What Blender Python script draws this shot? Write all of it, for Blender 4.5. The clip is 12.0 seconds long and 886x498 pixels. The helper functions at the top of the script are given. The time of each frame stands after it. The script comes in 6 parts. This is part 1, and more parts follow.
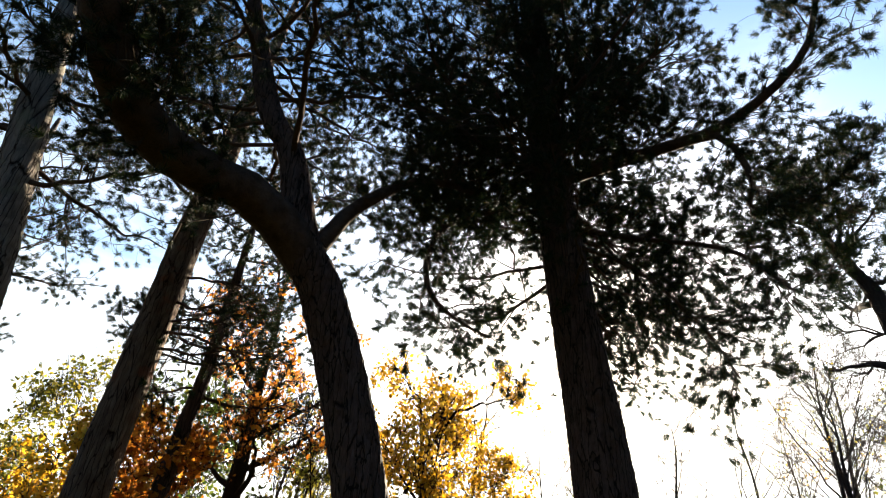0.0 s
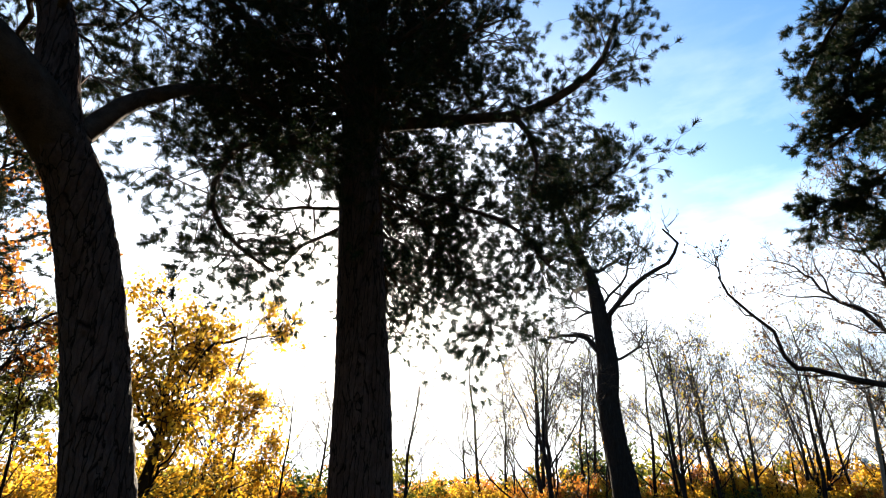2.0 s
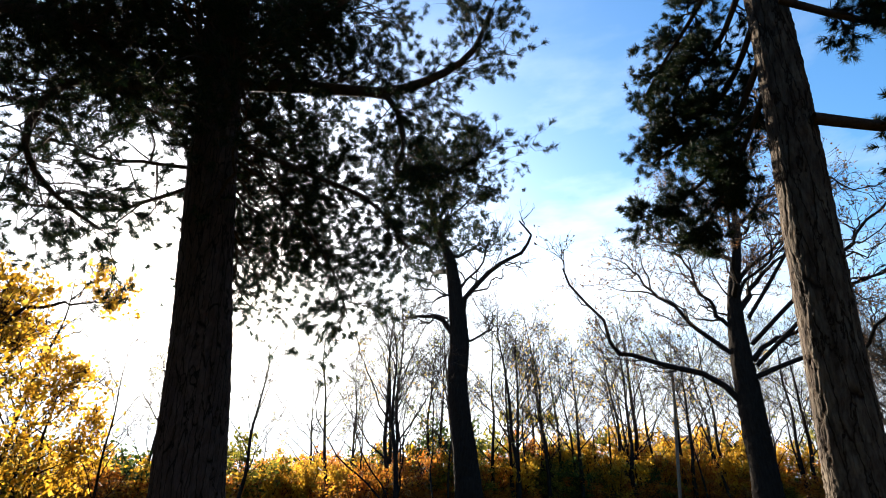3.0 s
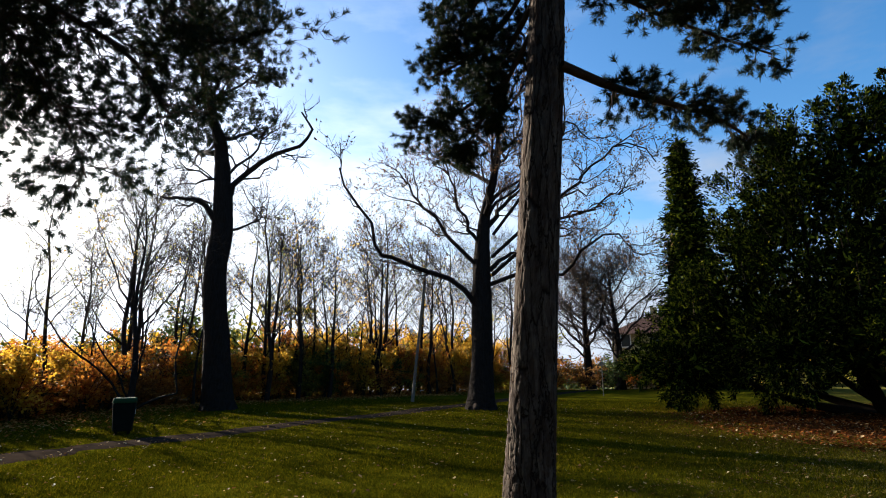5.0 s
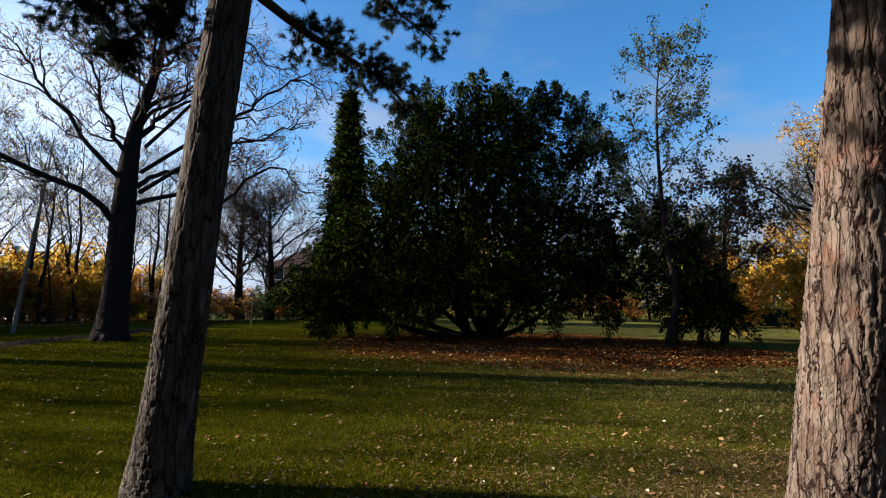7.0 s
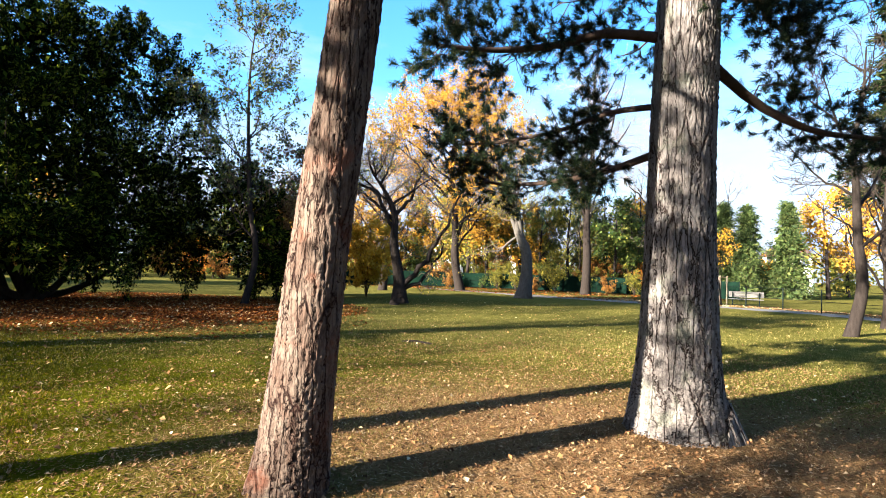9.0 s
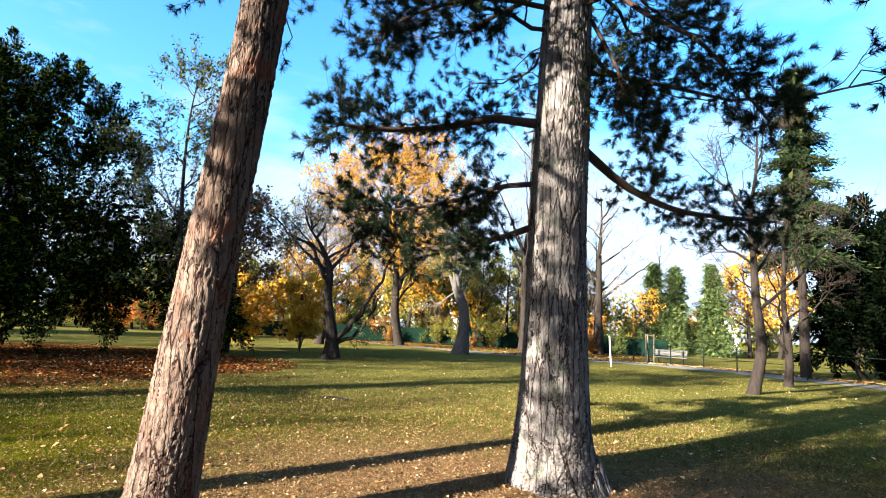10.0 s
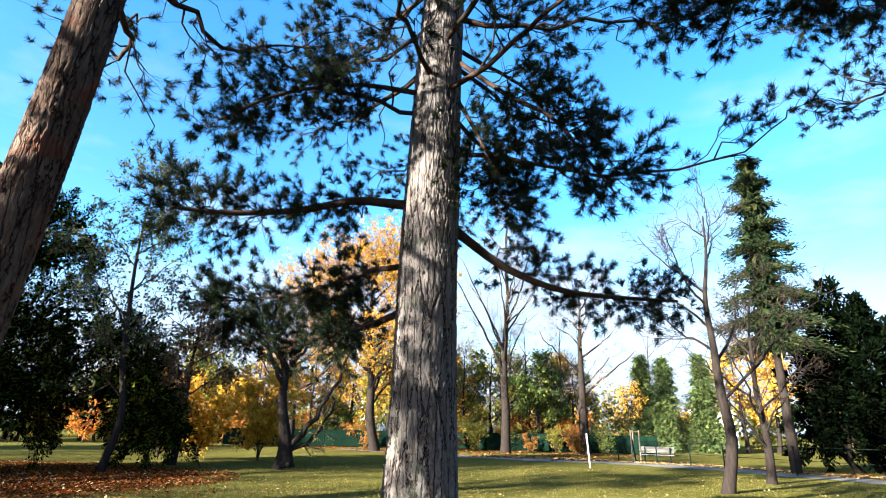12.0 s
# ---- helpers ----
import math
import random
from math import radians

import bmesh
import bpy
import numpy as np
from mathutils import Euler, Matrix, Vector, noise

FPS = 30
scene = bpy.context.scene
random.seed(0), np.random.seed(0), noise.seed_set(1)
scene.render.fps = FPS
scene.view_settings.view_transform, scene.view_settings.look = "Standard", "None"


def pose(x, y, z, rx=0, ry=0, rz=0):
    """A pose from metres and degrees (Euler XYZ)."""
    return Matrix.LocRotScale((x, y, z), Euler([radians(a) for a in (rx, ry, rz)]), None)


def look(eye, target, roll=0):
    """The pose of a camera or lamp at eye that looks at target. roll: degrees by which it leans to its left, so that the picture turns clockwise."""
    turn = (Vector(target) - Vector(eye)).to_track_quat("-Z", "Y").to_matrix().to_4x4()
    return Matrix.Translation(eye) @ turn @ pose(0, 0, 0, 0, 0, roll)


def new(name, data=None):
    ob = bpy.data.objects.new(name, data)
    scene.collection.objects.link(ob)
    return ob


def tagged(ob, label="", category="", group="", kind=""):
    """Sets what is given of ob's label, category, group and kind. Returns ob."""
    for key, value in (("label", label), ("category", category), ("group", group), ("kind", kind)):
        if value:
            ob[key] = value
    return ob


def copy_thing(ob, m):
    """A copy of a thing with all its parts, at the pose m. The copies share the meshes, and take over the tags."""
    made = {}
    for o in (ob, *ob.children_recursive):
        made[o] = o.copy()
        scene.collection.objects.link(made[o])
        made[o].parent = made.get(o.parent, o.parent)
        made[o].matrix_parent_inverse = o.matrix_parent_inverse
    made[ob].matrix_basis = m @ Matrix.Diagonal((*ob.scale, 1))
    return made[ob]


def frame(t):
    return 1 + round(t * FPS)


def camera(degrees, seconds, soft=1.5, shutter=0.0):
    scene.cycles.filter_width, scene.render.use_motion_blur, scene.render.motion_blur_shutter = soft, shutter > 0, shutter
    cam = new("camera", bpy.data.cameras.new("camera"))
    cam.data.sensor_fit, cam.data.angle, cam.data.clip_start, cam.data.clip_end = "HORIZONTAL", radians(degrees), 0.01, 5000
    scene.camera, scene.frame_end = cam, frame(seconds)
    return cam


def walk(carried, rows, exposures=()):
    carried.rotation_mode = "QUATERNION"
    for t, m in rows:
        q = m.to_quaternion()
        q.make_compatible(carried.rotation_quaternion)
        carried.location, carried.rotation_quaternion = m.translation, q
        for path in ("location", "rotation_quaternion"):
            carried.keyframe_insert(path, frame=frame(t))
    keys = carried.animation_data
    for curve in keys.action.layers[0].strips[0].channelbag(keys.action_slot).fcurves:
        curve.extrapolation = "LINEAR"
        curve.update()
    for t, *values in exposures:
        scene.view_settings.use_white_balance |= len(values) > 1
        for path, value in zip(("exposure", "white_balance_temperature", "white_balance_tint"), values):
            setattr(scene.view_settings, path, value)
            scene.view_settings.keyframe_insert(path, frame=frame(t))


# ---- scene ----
cam = camera(77.8, 12.0, 1.0)
PATH = [
    (0, (-0.098, -0.082, 1.708), (-0.081, 1.65, 2.708), 3.1),
    (0.5, (-0.198, 0.001, 1.701), (0.103, 1.717, 2.684), 0.8),
    (1, (-0.244, 0.063, 1.719), (0.238, 1.763, 2.655), 0.6),
    (1.5, (-0.274, 0.054, 1.725), (0.352, 1.725, 2.629), 1.6),
    (2, (-0.28, 0.058, 1.719), (0.527, 1.679, 2.567), 1.3),
    (2.5, (-0.239, 0.034, 1.719), (0.777, 1.551, 2.535), 0.7),
    (3, (-0.183, 0.033, 1.708), (1.042, 1.407, 2.491), -0.5),
    (3.2, (-0.166, 0.028, 1.719), (1.13, 1.356, 2.467), -0.4),
    (4.8, (-0.275, -0.069, 1.585), (1.468, 0.784, 2.069), -0.8),
    (5, (-0.275, -0.111, 1.564), (1.507, 0.688, 1.997), -0.5),
    (5.5, (-0.312, -0.163, 1.555), (1.527, 0.543, 1.901), 0.5),
    (6, (-0.376, -0.176, 1.564), (1.58, 0.076, 1.897), 0.1),
    (6.5, (-0.489, -0.104, 1.533), (1.49, -0.211, 1.803), 1.7),
    (6.7, (-0.523, -0.099, 1.525), (1.452, -0.315, 1.761), 1.4),
    (8.3, (-0.797, -0.284, 1.583), (0.865, -1.39, 1.702), 0.8),
    (8.5, (-0.918, -0.278, 1.578), (0.629, -1.542, 1.676), 1.2),
    (9, (-1.323, -0.223, 1.59), (-0.068, -1.779, 1.668), 1.9),
    (9.5, (-1.705, -0.211, 1.613), (-0.469, -1.778, 1.749), 1.5),
    (10, (-2.069, -0.219, 1.67), (-0.97, -1.866, 1.95), 2.8),
    (10.5, (-2.404, -0.193, 1.685), (-1.476, -1.945, 1.953), 3.0),
    (11, (-2.743, -0.203, 1.69), (-1.892, -1.998, 1.921), 0.4),
    (11.5, (-3.003, -0.254, 1.68), (-2.021, -1.977, 1.939), 2.3),
    (12, (-3.062, -1.379, 1.667), (-2.018, -2.966, 2.291), 1.1),
]
walk(cam, [(t, look(eye, target, roll)) for t, eye, target, roll in PATH],
     [(0, 2.95, 6850, 7), (3.2, 2.65, 6050, 7), (4.8, 2.3, 5900, 9), (6.7, 1.95, 5500, 9), (8.3, 3.45, 5750, 9), (12, 3.5, 5550, 8)])

# ---- world, sun, exposure ----
SUN_AZ, SUN_EL = radians(17.9), radians(16.9)
world = bpy.data.worlds.new("park_sky")
scene.world = world
world.use_nodes = True
wn, wl = world.node_tree.nodes, world.node_tree.links
wn.clear()
sky = wn.new("ShaderNodeTexSky")
sky.sky_type = "NISHITA"
sky.sun_disc = False
sky.sun_elevation, sky.sun_rotation = SUN_EL, SUN_AZ
sky.altitude, sky.air_density, sky.dust_density, sky.ozone_density = 100, 1.0, 1.6, 2.0
w_bg = wn.new("ShaderNodeBackground")
w_bg.inputs["Strength"].default_value = 0.052
w_out = wn.new("ShaderNodeOutputWorld")
# thin clouds, low over the horizon
w_tc = wn.new("ShaderNodeTexCoord")
w_map = wn.new("ShaderNodeMapping")
w_map.inputs["Scale"].default_value = (1.6, 1.6, 5.0)
w_noise = wn.new("ShaderNodeTexNoise")
w_noise.inputs["Scale"].default_value = 1.7
w_noise.inputs["Detail"].default_value = 7
w_noise.inputs["Roughness"].default_value = 0.58
w_ramp = wn.new("ShaderNodeValToRGB")
w_ramp.color_ramp.elements[0].position, w_ramp.color_ramp.elements[1].position = 0.55, 0.78
w_sep = wn.new("ShaderNodeSeparateXYZ")
w_low = wn.new("ShaderNodeMapRange")
w_low.inputs["From Min"].default_value, w_low.inputs["From Max"].default_value = 0.75, 0.08
w_mul = wn.new("ShaderNodeMath")
w_mul.operation = "MULTIPLY"
# more of them towards the horizon
w_near = wn.new("ShaderNodeMapRange")
w_near.inputs["From Min"].default_value, w_near.inputs["From Max"].default_value = 0.42, 0.04
w_near.inputs["To Max"].default_value = 0.40
w_add = wn.new("ShaderNodeMath")
w_mix = wn.new("ShaderNodeMix")
w_mix.data_type = "RGBA"
wl.new(w_tc.outputs["Generated"], w_map.inputs["Vector"])
wl.new(w_map.outputs["Vector"], w_noise.inputs["Vector"])
# thin cloud shines brighter, and more of it shows, towards the sun
w_dot = wn.new("ShaderNodeVectorMath")
w_dot.operation = "DOT_PRODUCT"
w_dot.inputs[1].default_value = (math.sin(SUN_AZ) * math.cos(SUN_EL), math.cos(SUN_AZ) * math.cos(SUN_EL), math.sin(SUN_EL))
w_veil = wn.new("ShaderNodeMapRange")
w_veil.inputs["From Min"].default_value, w_veil.inputs["From Max"].default_value = 0.45, 0.95
w_veil.inputs["To Max"].default_value = 0.20
w_glow = wn.new("ShaderNodeMix")
w_glow.data_type = "RGBA"
w_glow.inputs["A"].default_value = (1.9, 2.05, 2.3, 1)
w_glow.inputs["B"].default_value = (7.4, 7.4, 7.4, 1)
# a bank of thin cloud to the west of the sun
w_bank_dot = wn.new("ShaderNodeVectorMath")
w_bank_dot.operation = "DOT_PRODUCT"
w_bank_dot.inputs[1].default_value = (-0.66, 0.68, 0.32)
w_bank = wn.new("ShaderNodeMapRange")
w_bank.inputs["From Min"].default_value, w_bank.inputs["From Max"].default_value = 0.72, 0.98
w_bank.inputs["To Max"].default_value = 0.20
w_banked = wn.new("ShaderNodeMath")
w_lit = wn.new("ShaderNodeMapRange")
w_lit.inputs["From Min"].default_value, w_lit.inputs["From Max"].default_value = 0.25, 1.0
w_more = wn.new("ShaderNodeMath")
wl.new(w_tc.outputs["Generated"], w_dot.inputs[0])
wl.new(w_dot.outputs["Value"], w_veil.inputs["Value"])
wl.new(w_dot.outputs["Value"], w_lit.inputs["Value"])
wl.new(w_lit.outputs["Result"], w_glow.inputs["Factor"])
wl.new(w_glow.outputs["Result"], w_mix.inputs["B"])
wl.new(w_noise.outputs["Fac"], w_more.inputs[0])
wl.new(w_veil.outputs["Result"], w_more.inputs[1])
wl.new(w_tc.outputs["Generated"], w_bank_dot.inputs[0])
wl.new(w_bank_dot.outputs["Value"], w_bank.inputs["Value"])
wl.new(w_more.outputs["Value"], w_banked.inputs[0])
wl.new(w_bank.outputs["Result"], w_banked.inputs[1])
wl.new(w_banked.outputs["Value"], w_add.inputs[0])
wl.new(w_near.outputs["Result"], w_add.inputs[1])
wl.new(w_add.outputs["Value"], w_ramp.inputs["Fac"])
wl.new(w_tc.outputs["Generated"], w_sep.inputs["Vector"])
wl.new(w_sep.outputs["Z"], w_low.inputs["Value"])
wl.new(w_sep.outputs["Z"], w_near.inputs["Value"])
wl.new(w_ramp.outputs["Color"], w_mul.inputs[0])
wl.new(w_low.outputs["Result"], w_mul.inputs[1])
wl.new(w_mul.outputs["Value"], w_mix.inputs["Factor"])
w_sat = wn.new("ShaderNodeHueSaturation")
w_sat.inputs["Saturation"].default_value = 1.3
w_sat.inputs["Hue"].default_value = 0.499
wl.new(sky.outputs["Color"], w_sat.inputs["Color"])
wl.new(w_sat.outputs["Color"], w_mix.inputs["A"])
wl.new(w_mix.outputs["Result"], w_bg.inputs["Color"])
wl.new(w_bg.outputs["Background"], w_out.inputs["Surface"])

sun = new("sun", bpy.data.lights.new("sun", "SUN"))
sun.data.energy, sun.data.angle, sun.data.color = 5.0, radians(0.55), (1.0, 0.86, 0.68)
sun_way = Vector((math.sin(SUN_AZ) * math.cos(SUN_EL), math.cos(SUN_AZ) * math.cos(SUN_EL), math.sin(SUN_EL)))
sun.matrix_world = look(tuple(sun_way * 100), (0, 0, 0))


# ---- materials ----
def nodes_of(name, matte=0.5):
    m = bpy.data.materials.new(name)
    m.use_nodes = True
    m.node_tree.nodes["Principled BSDF"].inputs["Specular IOR Level"].default_value = matte
    return m, m.node_tree.nodes, m.node_tree.links, m.node_tree.nodes["Principled BSDF"]


def ramp_of(nt, stops):
    r = nt.new("ShaderNodeValToRGB")
    while len(r.color_ramp.elements) < len(stops):
        r.color_ramp.elements.new(0.5)
    for e, (p, c) in zip(r.color_ramp.elements, stops):
        e.position, e.color = p, (*c, 1)
    return r


def noise_of(nt, lk, scale, detail=6, stretch=None, rough=0.6):
    n = nt.new("ShaderNodeTexNoise")
    n.inputs["Scale"].default_value, n.inputs["Detail"].default_value = scale, detail
    n.inputs["Roughness"].default_value = rough
    tc = nt.new("ShaderNodeTexCoord")
    if stretch:
        mp = nt.new("ShaderNodeMapping")
        mp.inputs["Scale"].default_value = stretch
        lk.new(tc.outputs["Object"], mp.inputs["Vector"])
        lk.new(mp.outputs["Vector"], n.inputs["Vector"])
    else:
        lk.new(tc.outputs["Object"], n.inputs["Vector"])
    return n


def plain(name, c0, c1, rough=0.8, scale=6.0, bump=0.3, metal=0.0, stretch=None, dist=0.01):
    """Two tones mixed by noise, with a fine grain over them."""
    m, nt, lk, b = nodes_of(name, 0.5 if rough < 0.75 else 0.02)
    big, fine = noise_of(nt, lk, scale, 5, stretch), noise_of(nt, lk, scale * 9, 4, stretch)
    add = nt.new("ShaderNodeMath")
    add.operation, add.use_clamp = "MULTIPLY_ADD", True
    add.inputs[1].default_value = 0.45
    half = nt.new("ShaderNodeMath")
    half.operation = "MULTIPLY"
    half.inputs[1].default_value = 0.6
    lk.new(big.outputs["Fac"], half.inputs[0])
    lk.new(fine.outputs["Fac"], add.inputs[0])
    lk.new(half.outputs[0], add.inputs[2])
    r = ramp_of(nt, [(0.3, c0), (0.72, c1)])
    lk.new(add.outputs[0], r.inputs["Fac"])
    lk.new(r.outputs["Color"], b.inputs["Base Color"])
    b.inputs["Roughness"].default_value, b.inputs["Metallic"].default_value = rough, metal
    bp = nt.new("ShaderNodeBump")
    bp.inputs["Strength"].default_value, bp.inputs["Distance"].default_value = bump, dist
    lk.new(add.outputs[0], bp.inputs["Height"])
    lk.new(bp.outputs["Normal"], b.inputs["Normal"])
    return m


def bark_plates(name, plates, crack, cell=15.0, lichen=None):
    """Bark in raised plates: 'plate' holds the height of the plate, 'tone' a value for each plate."""
    m, nt, lk, b = nodes_of(name, 0.08)
    h, t = nt.new("ShaderNodeAttribute"), nt.new("ShaderNodeAttribute")
    h.attribute_name, t.attribute_name = "plate", "tone"
    r = ramp_of(nt, [(0.0, plates[0]), (0.45, plates[1]), (1.0, plates[2])])
    grain = noise_of(nt, lk, 14, 7, (1, 1, 0.3))
    mixt = nt.new("ShaderNodeMath")
    mixt.operation, mixt.use_clamp = "MULTIPLY_ADD", True
    mixt.inputs[1].default_value = 0.30
    sc = nt.new("ShaderNodeMath")
    sc.operation = "MULTIPLY"
    sc.inputs[1].default_value = 0.85
    lk.new(t.outputs["Fac"], mixt.inputs[0])
    lk.new(grain.outputs["Fac"], sc.inputs[0])
    lk.new(sc.outputs[0], mixt.inputs[2])
    lk.new(mixt.outputs[0], r.inputs["Fac"])
    mx = nt.new("ShaderNodeMix")
    mx.data_type = "RGBA"
    mx.inputs["A"].default_value = (*crack, 1)
    # fine upright cracks between the plates
    wob = noise_of(nt, lk, 9, 6, rough=0.7)
    co = nt.new("ShaderNodeTexCoord")
    warp = nt.new("ShaderNodeVectorMath")
    warp.operation = "MULTIPLY_ADD"
    warp.inputs[1].default_value = (0.045, 0.045, 0.06)
    lk.new(wob.outputs["Color"], warp.inputs[0])
    lk.new(co.outputs["Object"], warp.inputs[2])
    squeeze = nt.new("ShaderNodeMapping")
    squeeze.inputs["Scale"].default_value = (1, 1, 0.095)
    lk.new(warp.outputs[0], squeeze.inputs["Vector"])
    cells = nt.new("ShaderNodeTexVoronoi")
    cells.feature = "DISTANCE_TO_EDGE"
    cells.inputs["Scale"].default_value = cell
    lk.new(squeeze.outputs["Vector"], cells.inputs["Vector"])
    line = nt.new("ShaderNodeMapRange")
    line.inputs["From Min"].default_value, line.inputs["From Max"].default_value = 0.006, 0.06
    line.inputs["To Min"].default_value = 0.0
    lk.new(cells.outputs["Distance"], line.inputs["Value"])
    # shorter and finer fissures within the plates
    fiss = nt.new("ShaderNodeTexVoronoi")
    fiss.feature = "DISTANCE_TO_EDGE"
    fiss.inputs["Scale"].default_value = cell * 2.6
    lk.new(squeeze.outputs["Vector"], fiss.inputs["Vector"])
    thin = nt.new("ShaderNodeMapRange")
    thin.inputs["From Min"].default_value, thin.inputs["From Max"].default_value = 0.0, 0.11
    thin.inputs["To Min"].default_value = 0.68
    lk.new(fiss.outputs["Distance"], thin.inputs["Value"])
    lines = nt.new("ShaderNodeMath")
    lines.operation = "MULTIPLY"
    lk.new(line.outputs["Result"], lines.inputs[0])
    lk.new(thin.outputs["Result"], lines.inputs[1])
    both = nt.new("ShaderNodeMath")
    both.operation = "MULTIPLY"
    soft = nt.new("ShaderNodeMapRange")
    soft.inputs["To Min"].default_value = 0.62
    lk.new(h.outputs["Fac"], soft.inputs["Value"])
    lk.new(soft.outputs["Result"], both.inputs[0])
    lk.new(lines.outputs[0], both.inputs[1])
    lk.new(both.outputs[0], mx.inputs["Factor"])
    lk.new(r.outputs["Color"], mx.inputs["B"])
    last = mx.outputs["Result"]
    if lichen:
        spots = noise_of(nt, lk, 3.2, 7)
        sr = ramp_of(nt, [(0.55, (0, 0, 0)), (0.68, (0.7, 0.7, 0.7))])
        lk.new(spots.outputs["Fac"], sr.inputs["Fac"])
        ml = nt.new("ShaderNodeMix")
        ml.data_type = "RGBA"
        ml.inputs["B"].default_value = (*lichen, 1)
        lk.new(sr.outputs["Color"], ml.inputs["Factor"])
        lk.new(last, ml.inputs["A"])
        last = ml.outputs["Result"]
    lk.new(last, b.inputs["Base Color"])
    b.inputs["Roughness"].default_value = 0.9
    fine = noise_of(nt, lk, 46, 6, (1, 1, 0.35))
    bp = nt.new("ShaderNodeBump")
    bp.inputs["Strength"].default_value, bp.inputs["Distance"].default_value = 1.0, 0.014
    tall = nt.new("ShaderNodeMath")
    tall.operation, tall.inputs[1].default_value = "MULTIPLY_ADD", 0.45
    lk.new(fine.outputs["Fac"], tall.inputs[0])
    lk.new(lines.outputs[0], tall.inputs[2])
    lk.new(tall.outputs[0], bp.inputs["Height"])
    lk.new(bp.outputs["Normal"], b.inputs["Normal"])
    return m


def leafy(name, stops, through_light=0.45, rough=0.55, matte=0.12):
    """Leaves or needles: a colour for each piece, and light that shines through."""
    m, nt, lk, b = nodes_of(name, matte)
    g = nt.new("ShaderNodeNewGeometry")
    r = ramp_of(nt, stops)
    lk.new(g.outputs["Random Per Island"], r.inputs["Fac"])
    patch = noise_of(nt, lk, 0.9, 4)
    hs = nt.new("ShaderNodeHueSaturation")
    mr = nt.new("ShaderNodeMapRange")
    mr.inputs["To Min"].default_value, mr.inputs["To Max"].default_value = 0.6, 1.4
    lk.new(patch.outputs["Fac"], mr.inputs["Value"])
    lk.new(mr.outputs["Result"], hs.inputs["Value"])
    lk.new(r.outputs["Color"], hs.inputs["Color"])
    lk.new(hs.outputs["Color"], b.inputs["Base Color"])
    b.inputs["Roughness"].default_value = rough
    tr = nt.new("ShaderNodeBsdfTranslucent")
    lk.new(hs.outputs["Color"], tr.inputs["Color"])
    ms = nt.new("ShaderNodeMixShader")
    ms.inputs["Fac"].default_value = through_light
    lk.new(b.outputs["BSDF"], ms.inputs[1])
    lk.new(tr.outputs["BSDF"], ms.inputs[2])
    lk.new(ms.outputs["Shader"], nt["Material Output"].inputs["Surface"])
    return m


BARK_GREY = bark_plates("pine_bark_grey", [(0.0527, 0.0408, 0.03485), (0.1173, 0.1003, 0.08755), (0.1997, 0.1802, 0.1632)], (0.0126, 0.0072, 0.0054), 11.0, (0.135, 0.135, 0.100))
BARK_RED = bark_plates("pine_bark_red", [(0.04234, 0.01994, 0.0121), (0.08165, 0.05321, 0.03751), (0.1512, 0.1197, 0.09072)], (0.0126, 0.005, 0.0034), 14.0, (0.115, 0.042, 0.022))
# BARK_RED darkened: the trunk's shaded side is put into the lower stops.
BARK_SHADE_BROWN = bark_plates("pine_bark_shade_brown", [(0.019, 0.011, 0.0072), (0.044, 0.030, 0.021), (0.138, 0.112, 0.083)], (0.012, 0.006, 0.0036), 14.0)
# Bark of backlit trunks: their shade is put into the colour.
BARK_BACKLIT = bark_plates("pine_bark_backlit", [(0.024, 0.0145, 0.011), (0.048, 0.030, 0.024), (0.088, 0.060, 0.050)], (0.007, 0.004, 0.003))
LIMB = plain("pine_limb_bark", (0.0162, 0.0093, 0.0069), (0.0637, 0.0446, 0.0333), 0.9, 9, 0.8, stretch=(1, 1, 1))
TWIG = plain("twig_bark", (0.017, 0.013, 0.010), (0.052, 0.038, 0.029), 0.9, 14, 0.3)
# TWIG lightened: the southern trees' sunlit look is put into the colour.
SUNLIT_TWIG = plain("sunlit_brown_twig_bark", (0.045, 0.034, 0.026), (0.11, 0.086, 0.066), 0.9, 12, 0.3)
TWIG_PALE = plain("pale_twig_bark", (0.096, 0.078, 0.060), (0.204, 0.174, 0.144), 0.9, 10, 0.3)
TREE_BARK = plain("furrowed_bark", (0.0072, 0.0055, 0.0047), (0.0287, 0.0228, 0.0186), 0.95, 5, 1.0, stretch=(3, 3, 0.6), dist=0.03)
PALE_BARK = plain("pale_bark", (0.036, 0.031, 0.025), (0.080, 0.072, 0.061), 0.9, 5, 0.6, stretch=(2, 2, 0.7), dist=0.02)
NEEDLES = leafy("pine_needles", [(0.0, (0.0030, 0.0065, 0.0036)), (0.55, (0.0072, 0.0150, 0.0066)), (0.9, (0.0165, 0.0255, 0.0075)), (1.0, (0.060, 0.045, 0.012))], 0.16, 0.7, 0.08)
# Dark stops carry shade, bright ones sunlit spray tips, at random per piece.
YEW = leafy("yew_needles_sunlit_tips", [(0.0, (0.0015, 0.0035, 0.0010)), (0.55, (0.0055, 0.010, 0.002)), (0.82, (0.030, 0.040, 0.004)), (1.0, (0.13, 0.145, 0.010))], 0.16, 1.0, 0.0)
# Darker copy of the yew needles, with the tree's shade in its colour.
SHADED_YEW = leafy("shaded_evergreen_needles", [(0.0, (0.0008, 0.0015, 0.0008)), (0.7, (0.002, 0.0037, 0.0015)), (1.0, (0.0055, 0.0085, 0.0027))], 0.12, 1.0, 0.0)
SPRUCE = leafy("spruce_needles", [(0.0, (0.0045, 0.0095, 0.0045)), (0.6, (0.0125, 0.020, 0.008)), (1.0, (0.044, 0.048, 0.016))], 0.2, 1.0, 0.0)
